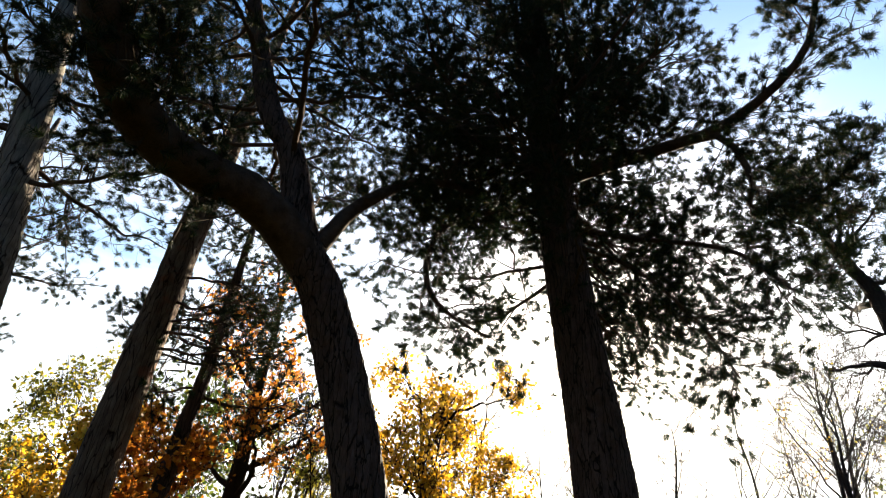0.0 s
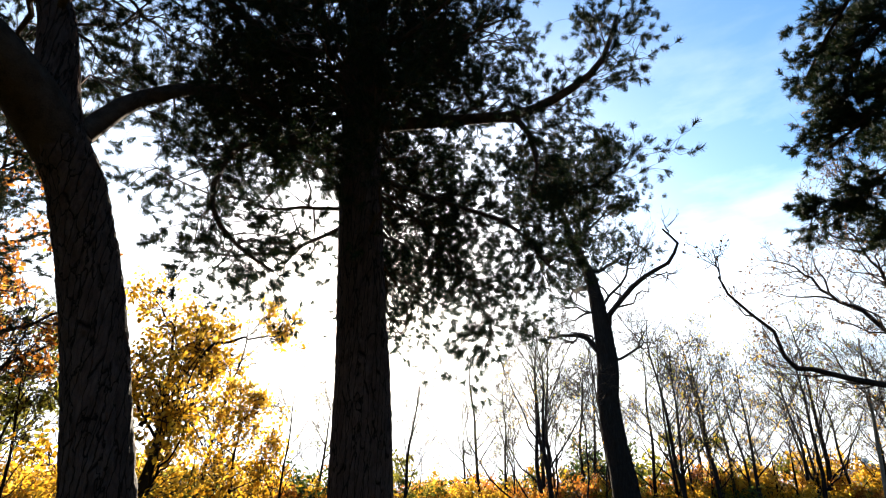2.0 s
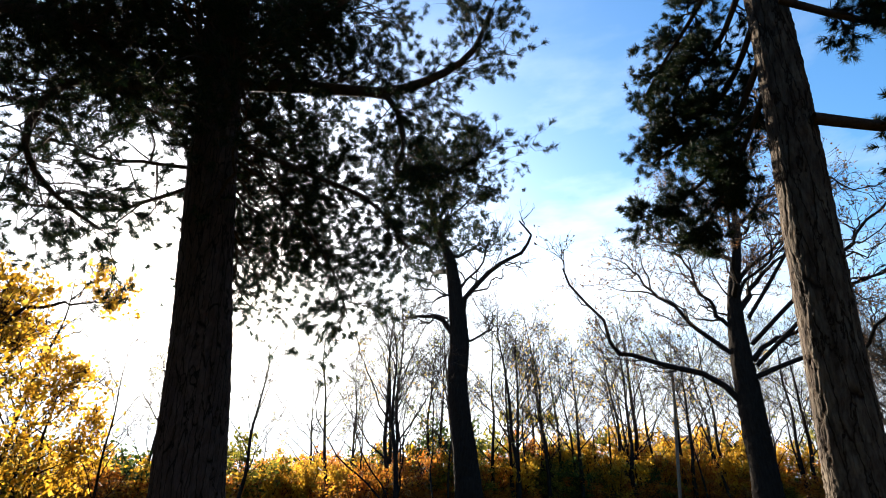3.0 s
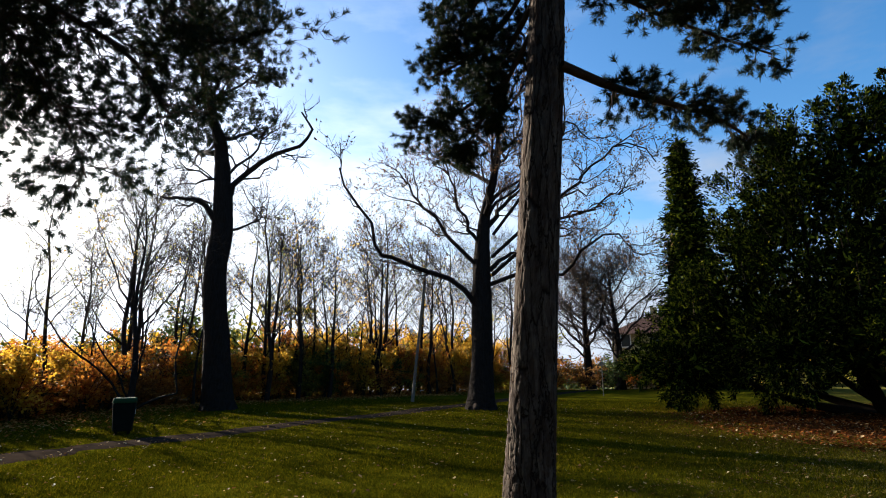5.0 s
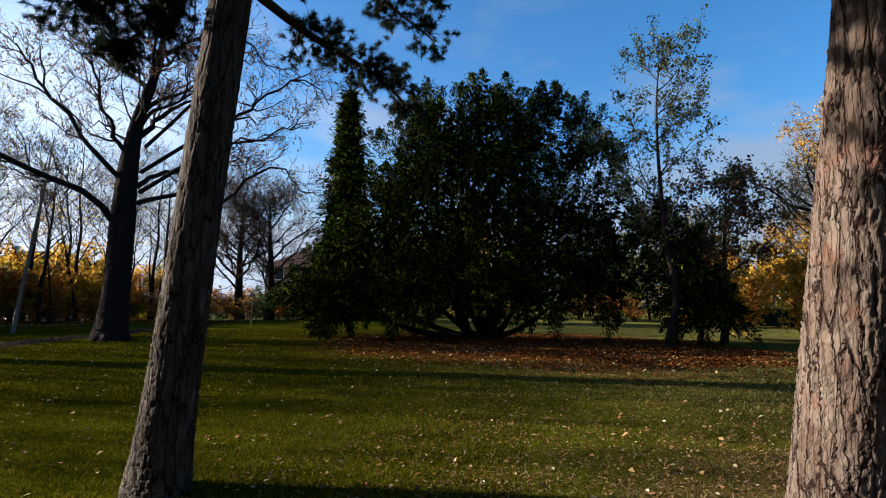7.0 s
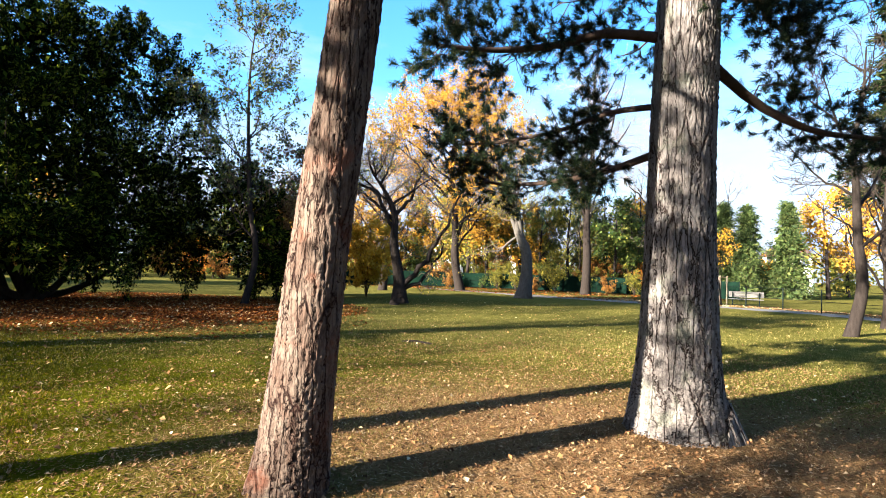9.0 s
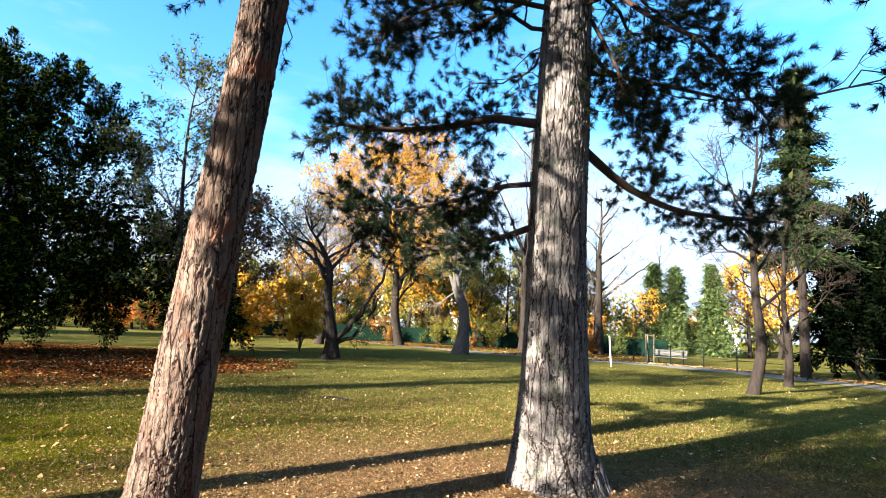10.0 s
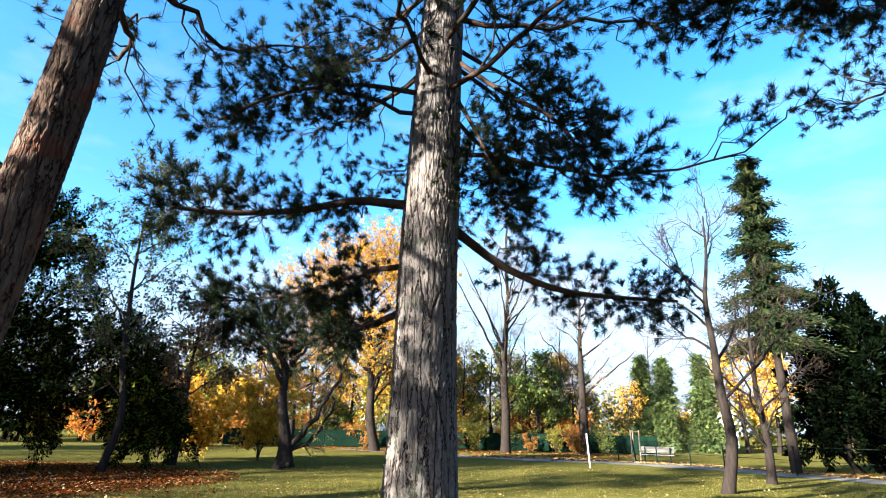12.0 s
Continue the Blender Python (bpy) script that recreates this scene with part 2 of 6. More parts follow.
THUJA = leafy("thuja_green", [(0.0, (0.023, 0.039, 0.010)), (0.6, (0.058, 0.085, 0.023)), (1.0, (0.124, 0.137, 0.039))], 0.25)
YELLOW = leafy("yellow_leaves", [(0.0, (0.324, 0.158, 0.011)), (0.5, (0.475, 0.259, 0.014)), (1.0, (0.562, 0.374, 0.043))], 0.55)
ORANGE = leafy("orange_leaves", [(0.0, (0.216, 0.061, 0.009)), (0.5, (0.374, 0.130, 0.014)), (1.0, (0.490, 0.230, 0.029))], 0.5)
GOLD = leafy("gold_leaves", [(0.0, (0.20, 0.092, 0.009)), (0.5, (0.33, 0.170, 0.016)), (1.0, (0.44, 0.270, 0.036))], 0.3, 0.8, 0.02)
OLIVE = leafy("olive_leaves", [(0.0, (0.063, 0.070, 0.010)), (0.6, (0.154, 0.147, 0.021)), (1.0, (0.315, 0.238, 0.028))], 0.5)
GREEN = leafy("green_leaves", [(0.0, (0.021, 0.042, 0.008)), (0.7, (0.063, 0.091, 0.017)), (1.0, (0.175, 0.168, 0.028))], 0.45)
DEEP_GREEN = leafy("deep_green_leaves", [(0.0, (0.008, 0.016, 0.004)), (0.7, (0.026, 0.040, 0.008)), (1.0, (0.11, 0.11, 0.018))], 0.3)
BROWN = leafy("brown_leaves", [(0.0, (0.056, 0.025, 0.011)), (0.6, (0.119, 0.059, 0.025)), (1.0, (0.224, 0.140, 0.063))], 0.3)
RUSTY = leafy("rusty_leaves", [(0.0, (0.10, 0.036, 0.008)), (0.5, (0.22, 0.092, 0.017)), (1.0, (0.38, 0.20, 0.036))], 0.5)
LITTER = leafy("fallen_leaves", [(0.0, (0.10, 0.042, 0.016)), (0.45, (0.22, 0.112, 0.038)), (0.85, (0.37, 0.245, 0.092)), (1.0, (0.56, 0.47, 0.28))], 0.15, 0.7)
STRAW = leafy("fallen_pine_needles", [(0.0, (0.055, 0.026, 0.011)), (0.4, (0.14, 0.075, 0.034)), (0.8, (0.27, 0.165, 0.08)), (1.0, (0.42, 0.31, 0.18))], 0.1, 1.0, 0.0)
BITS = leafy("leaf_scraps", [(0.0, (0.040, 0.018, 0.008)), (0.5, (0.12, 0.062, 0.026)), (0.9, (0.20, 0.118, 0.054)), (1.0, (0.30, 0.21, 0.12))], 0.1, 1.0, 0.0)
RUSSET = leafy("orange_brown_fallen_leaves", [(0.0, (0.10, 0.034, 0.009)), (0.5, (0.27, 0.105, 0.024)), (1.0, (0.46, 0.26, 0.08))], 0.3, 1.0, 0.0)
RED_LITTER = leafy("russet_fallen_leaves", [(0.0, (0.036, 0.009, 0.003)), (0.5, (0.105, 0.028, 0.006)), (0.90, (0.21, 0.070, 0.014)), (1.0, (0.40, 0.28, 0.13))], 0.1, 1.0, 0.0)
# Green blades, also darkened in colour to imitate backlit grass.
BACKLIT_GREEN_BLADES = leafy("backlit_green_grass_blades", [(0.0, (0.022, 0.024, 0.0005)), (0.6, (0.058, 0.056, 0.0012)), (1.0, (0.14, 0.105, 0.005))], 0.22, 1.0, 0.0)
BLADES = leafy("grass_blades", [(0.0, (0.030, 0.034, 0.005)), (0.6, (0.081, 0.074, 0.015)), (1.0, (0.20, 0.157, 0.052))], 0.18, 1.0, 0.0)
GRAVEL = plain("gravel", (0.014, 0.010, 0.0075), (0.036, 0.027, 0.020), 0.95, 3.0, 0.3)
GRAVEL.node_tree.nodes["Principled BSDF"].inputs["Specular IOR Level"].default_value = 0.0
PALE_GRAVEL = plain("pale_gravel", (0.085, 0.080, 0.074), (0.17, 0.162, 0.15), 0.95, 3.0, 0.3)
METAL_DARK = plain("dark_painted_metal", (0.004, 0.006, 0.005), (0.010, 0.014, 0.012), 0.78, 8, 0.1, 0.0)
BIN_GREEN = plain("green_plastic", (0.012, 0.038, 0.016), (0.020, 0.052, 0.022), 0.76, 5, 0.1)
MESH_GREEN = plain("green_screen_cloth", (0.002, 0.007, 0.004), (0.004, 0.012, 0.007), 0.8, 3, 0.2)
WHITE_WOOD = plain("white_wood", (0.55, 0.53, 0.48), (0.80, 0.78, 0.72), 0.7, 5, 0.2)
PALE_POST = plain("whitewashed_post", (0.26, 0.25, 0.23), (0.42, 0.40, 0.37), 0.85, 7, 0.2, stretch=(3, 3, 0.5))
BENCH_WOOD = plain("weathered_wood", (0.10, 0.09, 0.078), (0.17, 0.157, 0.14), 0.8, 6, 0.3, stretch=(0.3, 3, 3))
STAKE = plain("round_wood_stake", (0.180, 0.132, 0.084), (0.312, 0.252, 0.180), 0.85, 8, 0.3, stretch=(3, 3, 0.4))
PLASTER = plain("ochre_plaster", (0.294, 0.224, 0.098), (0.406, 0.329, 0.168), 0.9, 1.5, 0.2)
WHITE_PLASTER = plain("white_plaster", (0.70, 0.70, 0.69), (0.84, 0.84, 0.83), 0.9, 1.2, 0.1)
ROOF = plain("dark_roof_tiles", (0.035, 0.021, 0.018), (0.091, 0.056, 0.045), 0.85, 4, 0.5)
GLASS = plain("dark_window_glass", (0.02, 0.025, 0.03), (0.05, 0.06, 0.07), 0.1, 2, 0.0)
# Distance haze is put into the hills' pale bluish colour.
HAZE_HILL = plain("far_hill_haze", (0.10, 0.12, 0.13), (0.20, 0.21, 0.21), 1.0, 0.02, 0.0)


def ground_material():
    """Lawn with worn and yellowed patches, and bare needle-covered earth under the pines."""
    m, nt, lk, b = nodes_of("lawn", 0.0)
    fine, mid, big = noise_of(nt, lk, 38, 8), noise_of(nt, lk, 2.6, 7), noise_of(nt, lk, 0.22, 5)
    grass = ramp_of(nt, [(0.25, (0.028, 0.031, 0.0045)), (0.5, (0.074, 0.068, 0.0145)), (0.78, (0.19, 0.146, 0.050))])
    a = nt.new("ShaderNodeMath")
    a.operation, a.inputs[1].default_value = "MULTIPLY", 0.62
    lk.new(fine.outputs["Fac"], a.inputs[0])
    c = nt.new("ShaderNodeMath")
    c.operation, c.inputs[1].default_value = "MULTIPLY_ADD", 0.38
    lk.new(mid.outputs["Fac"], c.inputs[0])
    lk.new(a.outputs[0], c.inputs[2])
    lk.new(c.outputs[0], grass.inputs["Fac"])
    earth = ramp_of(nt, [(0.3, (0.070, 0.034, 0.016)), (0.55, (0.175, 0.096, 0.048)), (0.8, (0.33, 0.21, 0.12))])
    lk.new(c.outputs[0], earth.inputs["Fac"])
    # bare patches round the trunks
    pos = nt.new("ShaderNodeNewGeometry")
    warp = nt.new("ShaderNodeVectorMath")
    warp.operation = "MULTIPLY_ADD"
    warp.inputs[1].default_value = (3.4, 3.4, 0)
    lk.new(mid.outputs["Color"], warp.inputs[0])
    lk.new(pos.outputs["Position"], warp.inputs[2])
    total = None
    for x, y, r0, r1 in ((0.8, -5.0, 1.6, 4.2), (-2.2, -5.0, 2.4, 5.2)):
        d = nt.new("ShaderNodeVectorMath")
        d.operation = "DISTANCE"
        d.inputs[1].default_value = (x + 1.7, y + 1.7, 0)
        lk.new(warp.outputs[0], d.inputs[0])
        mr = nt.new("ShaderNodeMapRange")
        mr.inputs["From Min"].default_value, mr.inputs["From Max"].default_value = r1, r0
        lk.new(d.outputs["Value"], mr.inputs["Value"])
        if total is None:
            total = mr.outputs["Result"]
        else:
            mx = nt.new("ShaderNodeMath")
            mx.operation = "MAXIMUM"
            lk.new(total, mx.inputs[0])
            lk.new(mr.outputs["Result"], mx.inputs[1])
            total = mx.outputs[0]
    part_of = nt.new("ShaderNodeMath")
    part_of.operation, part_of.inputs[1].default_value = "MULTIPLY", 0.7
    lk.new(total, part_of.inputs[0])
    # greener away from the pines, drier south; darkened in colour like backlit grass
    backlit_green = ramp_of(nt, [(0.25, (0.017, 0.019, 0.0008)), (0.5, (0.043, 0.042, 0.0018)), (0.78, (0.095, 0.072, 0.006))])
    lk.new(c.outputs[0], backlit_green.inputs["Fac"])
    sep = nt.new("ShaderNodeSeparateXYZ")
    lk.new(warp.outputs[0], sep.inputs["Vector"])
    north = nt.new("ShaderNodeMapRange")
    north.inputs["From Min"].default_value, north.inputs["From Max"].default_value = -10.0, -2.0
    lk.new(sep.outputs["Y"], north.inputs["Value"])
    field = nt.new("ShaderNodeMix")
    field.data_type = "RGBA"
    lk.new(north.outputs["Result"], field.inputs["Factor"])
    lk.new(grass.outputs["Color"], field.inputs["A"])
    lk.new(backlit_green.outputs["Color"], field.inputs["B"])
    mix = nt.new("ShaderNodeMix")
    mix.data_type = "RGBA"
    lk.new(part_of.outputs[0], mix.inputs["Factor"])
    lk.new(field.outputs["Result"], mix.inputs["A"])
    lk.new(earth.outputs["Color"], mix.inputs["B"])
    # russet leaf mould under the yew
    mould = ramp_of(nt, [(0.3, (0.022, 0.007, 0.003)), (0.55, (0.060, 0.020, 0.007)), (0.8, (0.12, 0.048, 0.016))])
    lk.new(c.outputs[0], mould.inputs["Fac"])
    yd = nt.new("ShaderNodeVectorMath")
    yd.operation = "DISTANCE"
    yd.inputs[1].default_value = (22.0, -4.8, 0)
    lk.new(warp.outputs[0], yd.inputs[0])
    ym = nt.new("ShaderNodeMapRange")
    ym.inputs["From Min"].default_value, ym.inputs["From Max"].default_value = 10.6, 7.4
    ym.inputs["To Max"].default_value = 0.9
    lk.new(yd.outputs["Value"], ym.inputs["Value"])
    under = nt.new("ShaderNodeMix")
    under.data_type = "RGBA"
    lk.new(ym.outputs["Result"], under.inputs["Factor"])
    lk.new(mix.outputs["Result"], under.inputs["A"])
    lk.new(mould.outputs["Color"], under.inputs["B"])
    mix = under
    hs = nt.new("ShaderNodeHueSaturation")
    mr = nt.new("ShaderNodeMapRange")
    mr.inputs["To Min"].default_value, mr.inputs["To Max"].default_value = 0.65, 1.35
    lk.new(big.outputs["Fac"], mr.inputs["Value"])
    lk.new(mr.outputs["Result"], hs.inputs["Value"])
    lk.new(mix.outputs["Result"], hs.inputs["Color"])
    lk.new(hs.outputs["Color"], b.inputs["Base Color"])
    b.inputs["Roughness"].default_value = 0.95
    bp = nt.new("ShaderNodeBump")
    bp.inputs["Strength"].default_value, bp.inputs["Distance"].default_value = 0.9, 0.05
    lk.new(c.outputs[0], bp.inputs["Height"])
    lk.new(bp.outputs["Normal"], b.inputs["Normal"])
    return m


LAWN = ground_material()


# ---- mesh helpers ----
def mesh_of(name, verts, faces, material, smooth=True, attrs=None):
    """A mesh from arrays: verts (n, 3), faces a list of (m, k) index arrays."""
    me = bpy.data.meshes.new(name)
    verts = np.asarray(verts, np.float32).reshape(-1, 3)
    faces = [np.asarray(f, np.int32) for f in faces if len(f)]
    loops = np.concatenate([f.ravel() for f in faces])
    sizes = np.concatenate([np.full(len(f), f.shape[1], np.int32) for f in faces])
    me.vertices.add(len(verts))
    me.vertices.foreach_set("co", verts.ravel())
    me.loops.add(len(loops))
    me.loops.foreach_set("vertex_index", loops)
    me.polygons.add(len(sizes))
    me.polygons.foreach_set("loop_start", np.r_[0, np.cumsum(sizes)[:-1]].astype(np.int32))
    me.polygons.foreach_set("use_smooth", np.full(len(sizes), smooth))
    for key, values in (attrs or {}).items():
        at = me.attributes.new(key, "FLOAT", "POINT")
        at.data.foreach_set("value", np.asarray(values, np.float32).ravel())
    me.materials.append(material)
    me.update(calc_edges=True)
    return me


def thing(name, at, label, category, group="", kind=""):
    ob = new(name)
    ob.location = at
    ob.empty_display_size = 0.2
    return tagged(ob, label, category, group, kind)


def part(name, me, parent, label=""):
    """Links a mesh, given in world places, as one part under a thing or a part."""
    ob = new(name, me)
    base = Vector(parent.location)
    if parent.parent:
        base = base + Vector(parent.parent.location)
    off = np.empty(len(me.vertices) * 3, np.float32)
    me.vertices.foreach_get("co", off)
    off = off.reshape(-1, 3) - np.array(base, np.float32)
    me.vertices.foreach_set("co", off.ravel())
    me.update()
    ob.parent = parent
    return tagged(ob, label)


def unit(v):
    return v / np.maximum(np.linalg.norm(v, axis=-1, keepdims=True), 1e-9)


def spline(ctrl, n):
    """A smooth line through a few control points, n points on it."""
    c = np.asarray(ctrl, float)
    c = np.vstack([2 * c[0] - c[1], c, 2 * c[-1] - c[-2]])
    s = np.linspace(0, len(c) - 3 - 1e-6, n)
    i, u = s.astype(int), (s % 1)[:, None]
    p0, p1, p2, p3 = c[i], c[i + 1], c[i + 2], c[i + 3]
    return 0.5 * (2 * p1 + (p2 - p0) * u + (2 * p0 - 5 * p1 + 4 * p2 - p3) * u**2 + (3 * p1 - p0 - 3 * p2 + p3) * u**3)


def tubes(P, R, sides):
    """Tubes round m lines of n points: P (m, n, 3), R (m, n)."""
    m, n, _ = P.shape
    T = unit(np.gradient(P, axis=1))
    mean = unit(T.mean(1))
    ref = np.where(np.abs(mean[:, 2:]) > 0.8, [[1.0, 0, 0]], [[0, 0, 1.0]])[:, None]
    A = unit(np.cross(T, ref))
    B = np.cross(T, A)
    w = np.linspace(0, 2 * np.pi, sides, endpoint=False)
    V = P[:, :, None] + R[:, :, None, None] * (np.cos(w)[:, None] * A[:, :, None] + np.sin(w)[:, None] * B[:, :, None])
    base = (np.arange(m) * n * sides)[:, None, None] + (np.arange(n - 1) * sides)[None, :, None]
    k, k2 = np.arange(sides), (np.arange(sides) + 1) % sides
    F = np.stack([base + k, base + k2, base + sides + k2, base + sides + k], -1)
    return V.reshape(-1, 3), F.reshape(-1, 4)


def join(*pieces):
    """Joins (verts, faces) pieces into one pair, faces kept apart by their size."""
    V, F, off = [], [], 0
    for v, f in pieces:
        V.append(v)
        F.append(f + off)
        off += len(v)
    return np.concatenate(V), F


def sprout(rng, P, k, s, ang, length, n, r, bend=(0, 0, 0), wig=0.06, flat=1.0, taper=0.3, shrink=0.5):
    """k side shoots on each of the lines P; s: the stretch of the line that bears them."""
    m, N, _ = P.shape
    t = rng.uniform(s[0], s[1], (m, k))
    x = t * (N - 1)
    i = np.minimum(x.astype(int), N - 2)
    u = (x - i)[..., None]
    rows = np.arange(m)[:, None]
    start = P[rows, i] * (1 - u) + P[rows, i + 1] * u
    tan = unit(P[rows, i + 1] - P[rows, i])
    side = rng.normal(size=(m, k, 3)) * [1, 1, flat]
    side = unit(side - (side * tan).sum(-1, keepdims=True) * tan)
    a = np.radians(ang) * rng.uniform(0.7, 1.25, (m, k, 1))
    way = np.cos(a) * tan + np.sin(a) * side
    L = length * rng.uniform(0.55, 1.15, (m, k, 1)) * (1 - shrink * t[..., None])
    q = np.linspace(0, 1, n)[None, None, :, None]
    wob = np.cumsum(rng.normal(size=(m, k, n, 3)), 2) * wig / np.sqrt(n)
    wob -= wob[:, :, :1]
    Q = start[:, :, None] + L[:, :, None] * (way[:, :, None] * q + np.asarray(bend) * q**2 + wob)
    rad = (r * rng.uniform(0.7, 1.2, (m, k, 1)) * (1 - 0.4 * t[..., None])) * np.linspace(1, taper, n)
    return Q.reshape(-1, n, 3), rad.reshape(-1, n)


def ends(rng, P, per, spread=0.35):
    """Places and ways near the ends of lines, for tufts and leaves."""
    m, n, _ = P.shape
    t = 1 - spread * rng.uniform(0, 1, (m, per)) ** 1.3
    x = t * (n - 1)
    i = np.minimum(x.astype(int), n - 2)
    u = (x - i)[..., None]
    rows = np.arange(m)[:, None]
    p = P[rows, i] * (1 - u) + P[rows, i + 1] * u
    return p.reshape(-1, 3), unit(P[rows, i + 1] - P[rows, i]).reshape(-1, 3)


def needles(rng, p, d, k, length, width, open_angle=55):
    """k thin needles on each shoot at p with the way d."""
    m = len(p)
    a = np.radians(open_angle) * np.sqrt(rng.uniform(0.04, 1.3, (m, k, 1)))
    side = rng.normal(size=(m, k, 3))
    side = unit(side - (side * d[:, None]).sum(-1, keepdims=True) * d[:, None])
    way = np.cos(a) * d[:, None] + np.sin(a) * side
    root = p[:, None] + d[:, None] * rng.uniform(-0.09, 0.02, (m, k, 1)) * length / 0.12
    tip = root + way * length * rng.uniform(0.7, 1.1, (m, k, 1))
    across = unit(np.cross(way, rng.normal(size=(m, k, 3)))) * width * 0.5
    V = np.stack([root - across, root + across, tip], 2).reshape(-1, 3)
    return V, np.arange(len(V)).reshape(-1, 3)


def leaves(rng, p, size, width=0.62, droop=0.4, way=None):
    """A small bent leaf at each place p."""
    m = len(p)
    d = rng.normal(size=(m, 3)) if way is None else way + 0.7 * rng.normal(size=(m, 3))
    d = unit(d + [0, 0, -droop])
    side = unit(np.cross(d, rng.normal(size=(m, 3))))
    up = np.cross(d, side)
    s = size * rng.uniform(0.6, 1.25, (m, 1))
    mid = p + d * s * 0.5 + up * s * 0.08
    V = np.stack([p, mid - side * s * width * 0.5, p + d * s, mid + side * s * width * 0.5], 1).reshape(-1, 3)
    i = np.arange(m)[:, None] * 4
    return V, np.concatenate([i + [0, 1, 2], i + [0, 2, 3]])


def bark_field(rng, u, v, nu, nv, wide, tall, crack):
    """Plates of bark on a strip that closes on itself, parted by cracks that run mostly upright:
    height of the plate and a tone for each plate."""
    ju, jv = rng.uniform(0.08, 0.92, (2, nv + 3, nu))
    tone = rng.uniform(0, 1, (nv + 3, nu))
    x, y = u * nu, v * nv + 1
    ci, cj = np.floor(x).astype(int), np.floor(y).astype(int)
    d1, d2 = np.full(x.shape, 99.0), np.full(x.shape, 99.0)
    x1, y1, x2, y2, val = (np.zeros(x.shape) for _ in range(5))
    for di in (-2, -1, 0, 1, 2):
        for dj in (-1, 0, 1):
            i, j = ci + di, np.clip(cj + dj, 0, nv + 2)
            im = i % nu
            sx, sy = i + ju[j, im] - x, cj + dj + jv[j, im] - y
            d = sx * sx + sy * sy
            near, next_ = d < d1, (d >= d1) & (d < d2)
            x2, y2 = np.where(near, x1, np.where(next_, sx, x2)), np.where(near, y1, np.where(next_, sy, y2))
            d2 = np.where(near, d1, np.where(next_, d, d2))
            x1, y1 = np.where(near, sx, x1), np.where(near, sy, y1)
            val = np.where(near, tone[j, im], val)
            d1 = np.where(near, d, d1)
    gx, gy = np.abs(x1 - x2) / wide, np.abs(y1 - y2) / tall
    g = np.hypot(gx, gy) + 1e-9
    gap = (d2 - d1) / (2 * g)
    upright = gx / g
    h = np.clip(gap / (crack * (0.25 + 0.75 * upright)), 0, 1)
    return h * h * (3 - 2 * h), val


def trunk_mesh(name, rng, ctrl, radii, material, sides=64, rows=200, depth=0.018, plate=(0.07, 0.22), flare=0.0, roots=5):
    """A trunk along a few control points with bark plates and, where it meets the ground, a root flare."""
    low = (np.linspace(0, 1, rows) ** 1.6 * 799).astype(int)
    axis = spline(ctrl, 800)[low] + np.linspace(0, 1e-4, rows)[:, None]
    rad = spline(np.c_[radii, radii, radii], 800)[low, 0]
    T = unit(np.gradient(axis, axis=0))
    A = unit(np.cross(T, [[0.0, 1.0, 0.0]]))
    B = np.cross(T, A)
    w = np.linspace(0, 2 * np.pi, sides, endpoint=False)
    length = np.linalg.norm(np.diff(axis, axis=0), axis=1).sum()
    u, v = np.meshgrid(w / (2 * np.pi), np.linspace(0, 1, rows) ** 1.6)
    wv = v * length
    uu = u + 0.010 * np.sin(wv * 6 + 3 * np.sin(w * 3)[None]) + 0.006 * np.sin(wv * 19 + 2 * np.sin(w * 7)[None]) + 0.003 * np.sin(wv * 47 + 5 * np.sin(w * 5)[None])
    nu, nv = max(6, int(2 * np.pi * np.mean(rad) / plate[0])), max(4, int(length / plate[1]))
    h, tone = bark_field(rng, uu % 1, v, nu, nv, plate[0], plate[1], plate[0] * 0.15)
    h2, tone2 = bark_field(rng, (uu + 0.31) % 1, v, nu * 2, nv * 2, plate[0] / 2, plate[1] / 2, plate[0] * 0.07)
    h = h * (0.6 + 0.4 * h2)
    tone = 0.65 * tone + 0.35 * tone2
    z = (axis[:, 2] - axis[0, 2])[:, None]
    out = 1 + flare * np.exp(-z / 0.34) * (1 + 0.17 * np.sin(w * roots + 1.3)[None] + 0.08 * np.sin(w * (roots + 3))[None])
    out = out + 0.03 * np.sin(w * 2 + wv * 0.9) + 0.02 * np.sin(w * 3 - wv * 1.7)
    r = rad[:, None] * out + depth * (h - 1) + 0.004 * rng.normal(size=u.shape) * (depth / 0.018)
    V = axis[:, None] + r[..., None] * (np.cos(w)[None, :, None] * A[:, None] + np.sin(w)[None, :, None] * B[:, None])
    i, k = np.arange(rows - 1)[:, None] * sides, np.arange(sides)[None]
    k2 = (k + 1) % sides
    F = np.stack([i + k, i + k2, i + sides + k2, i + sides + k], -1).reshape(-1, 4)
    return mesh_of(name, V.reshape(-1, 3), [F], material, True, {"plate": h, "tone": tone}), axis, rad


def box(x0, x1, y0, y1, z0, z1):
    V = np.array([(x, y, z) for x in (x0, x1) for y in (y0, y1) for z in (z0, z1)], float)
    return V, np.array([(0, 1, 3, 2), (4, 6, 7, 5), (0, 4, 5, 1), (2, 3, 7, 6), (0, 2, 6, 4), (1, 5, 7, 3)])


# ---- the ground ----
def ground_height(x, y):
    """Nearly level ground that falls away gently beyond the shrubs."""
    far = np.clip((np.hypot(x, y) - 45) / 80, 0, 1) * np.clip((y + 0.2 * x) / 40, 0, 1)
    return 0.02 * np.sin(x * 0.9 + 1) * np.sin(y * 0.7) + 0.03 * np.sin(x * 0.31) * np.cos(y * 0.27 + 2) - 5 * far


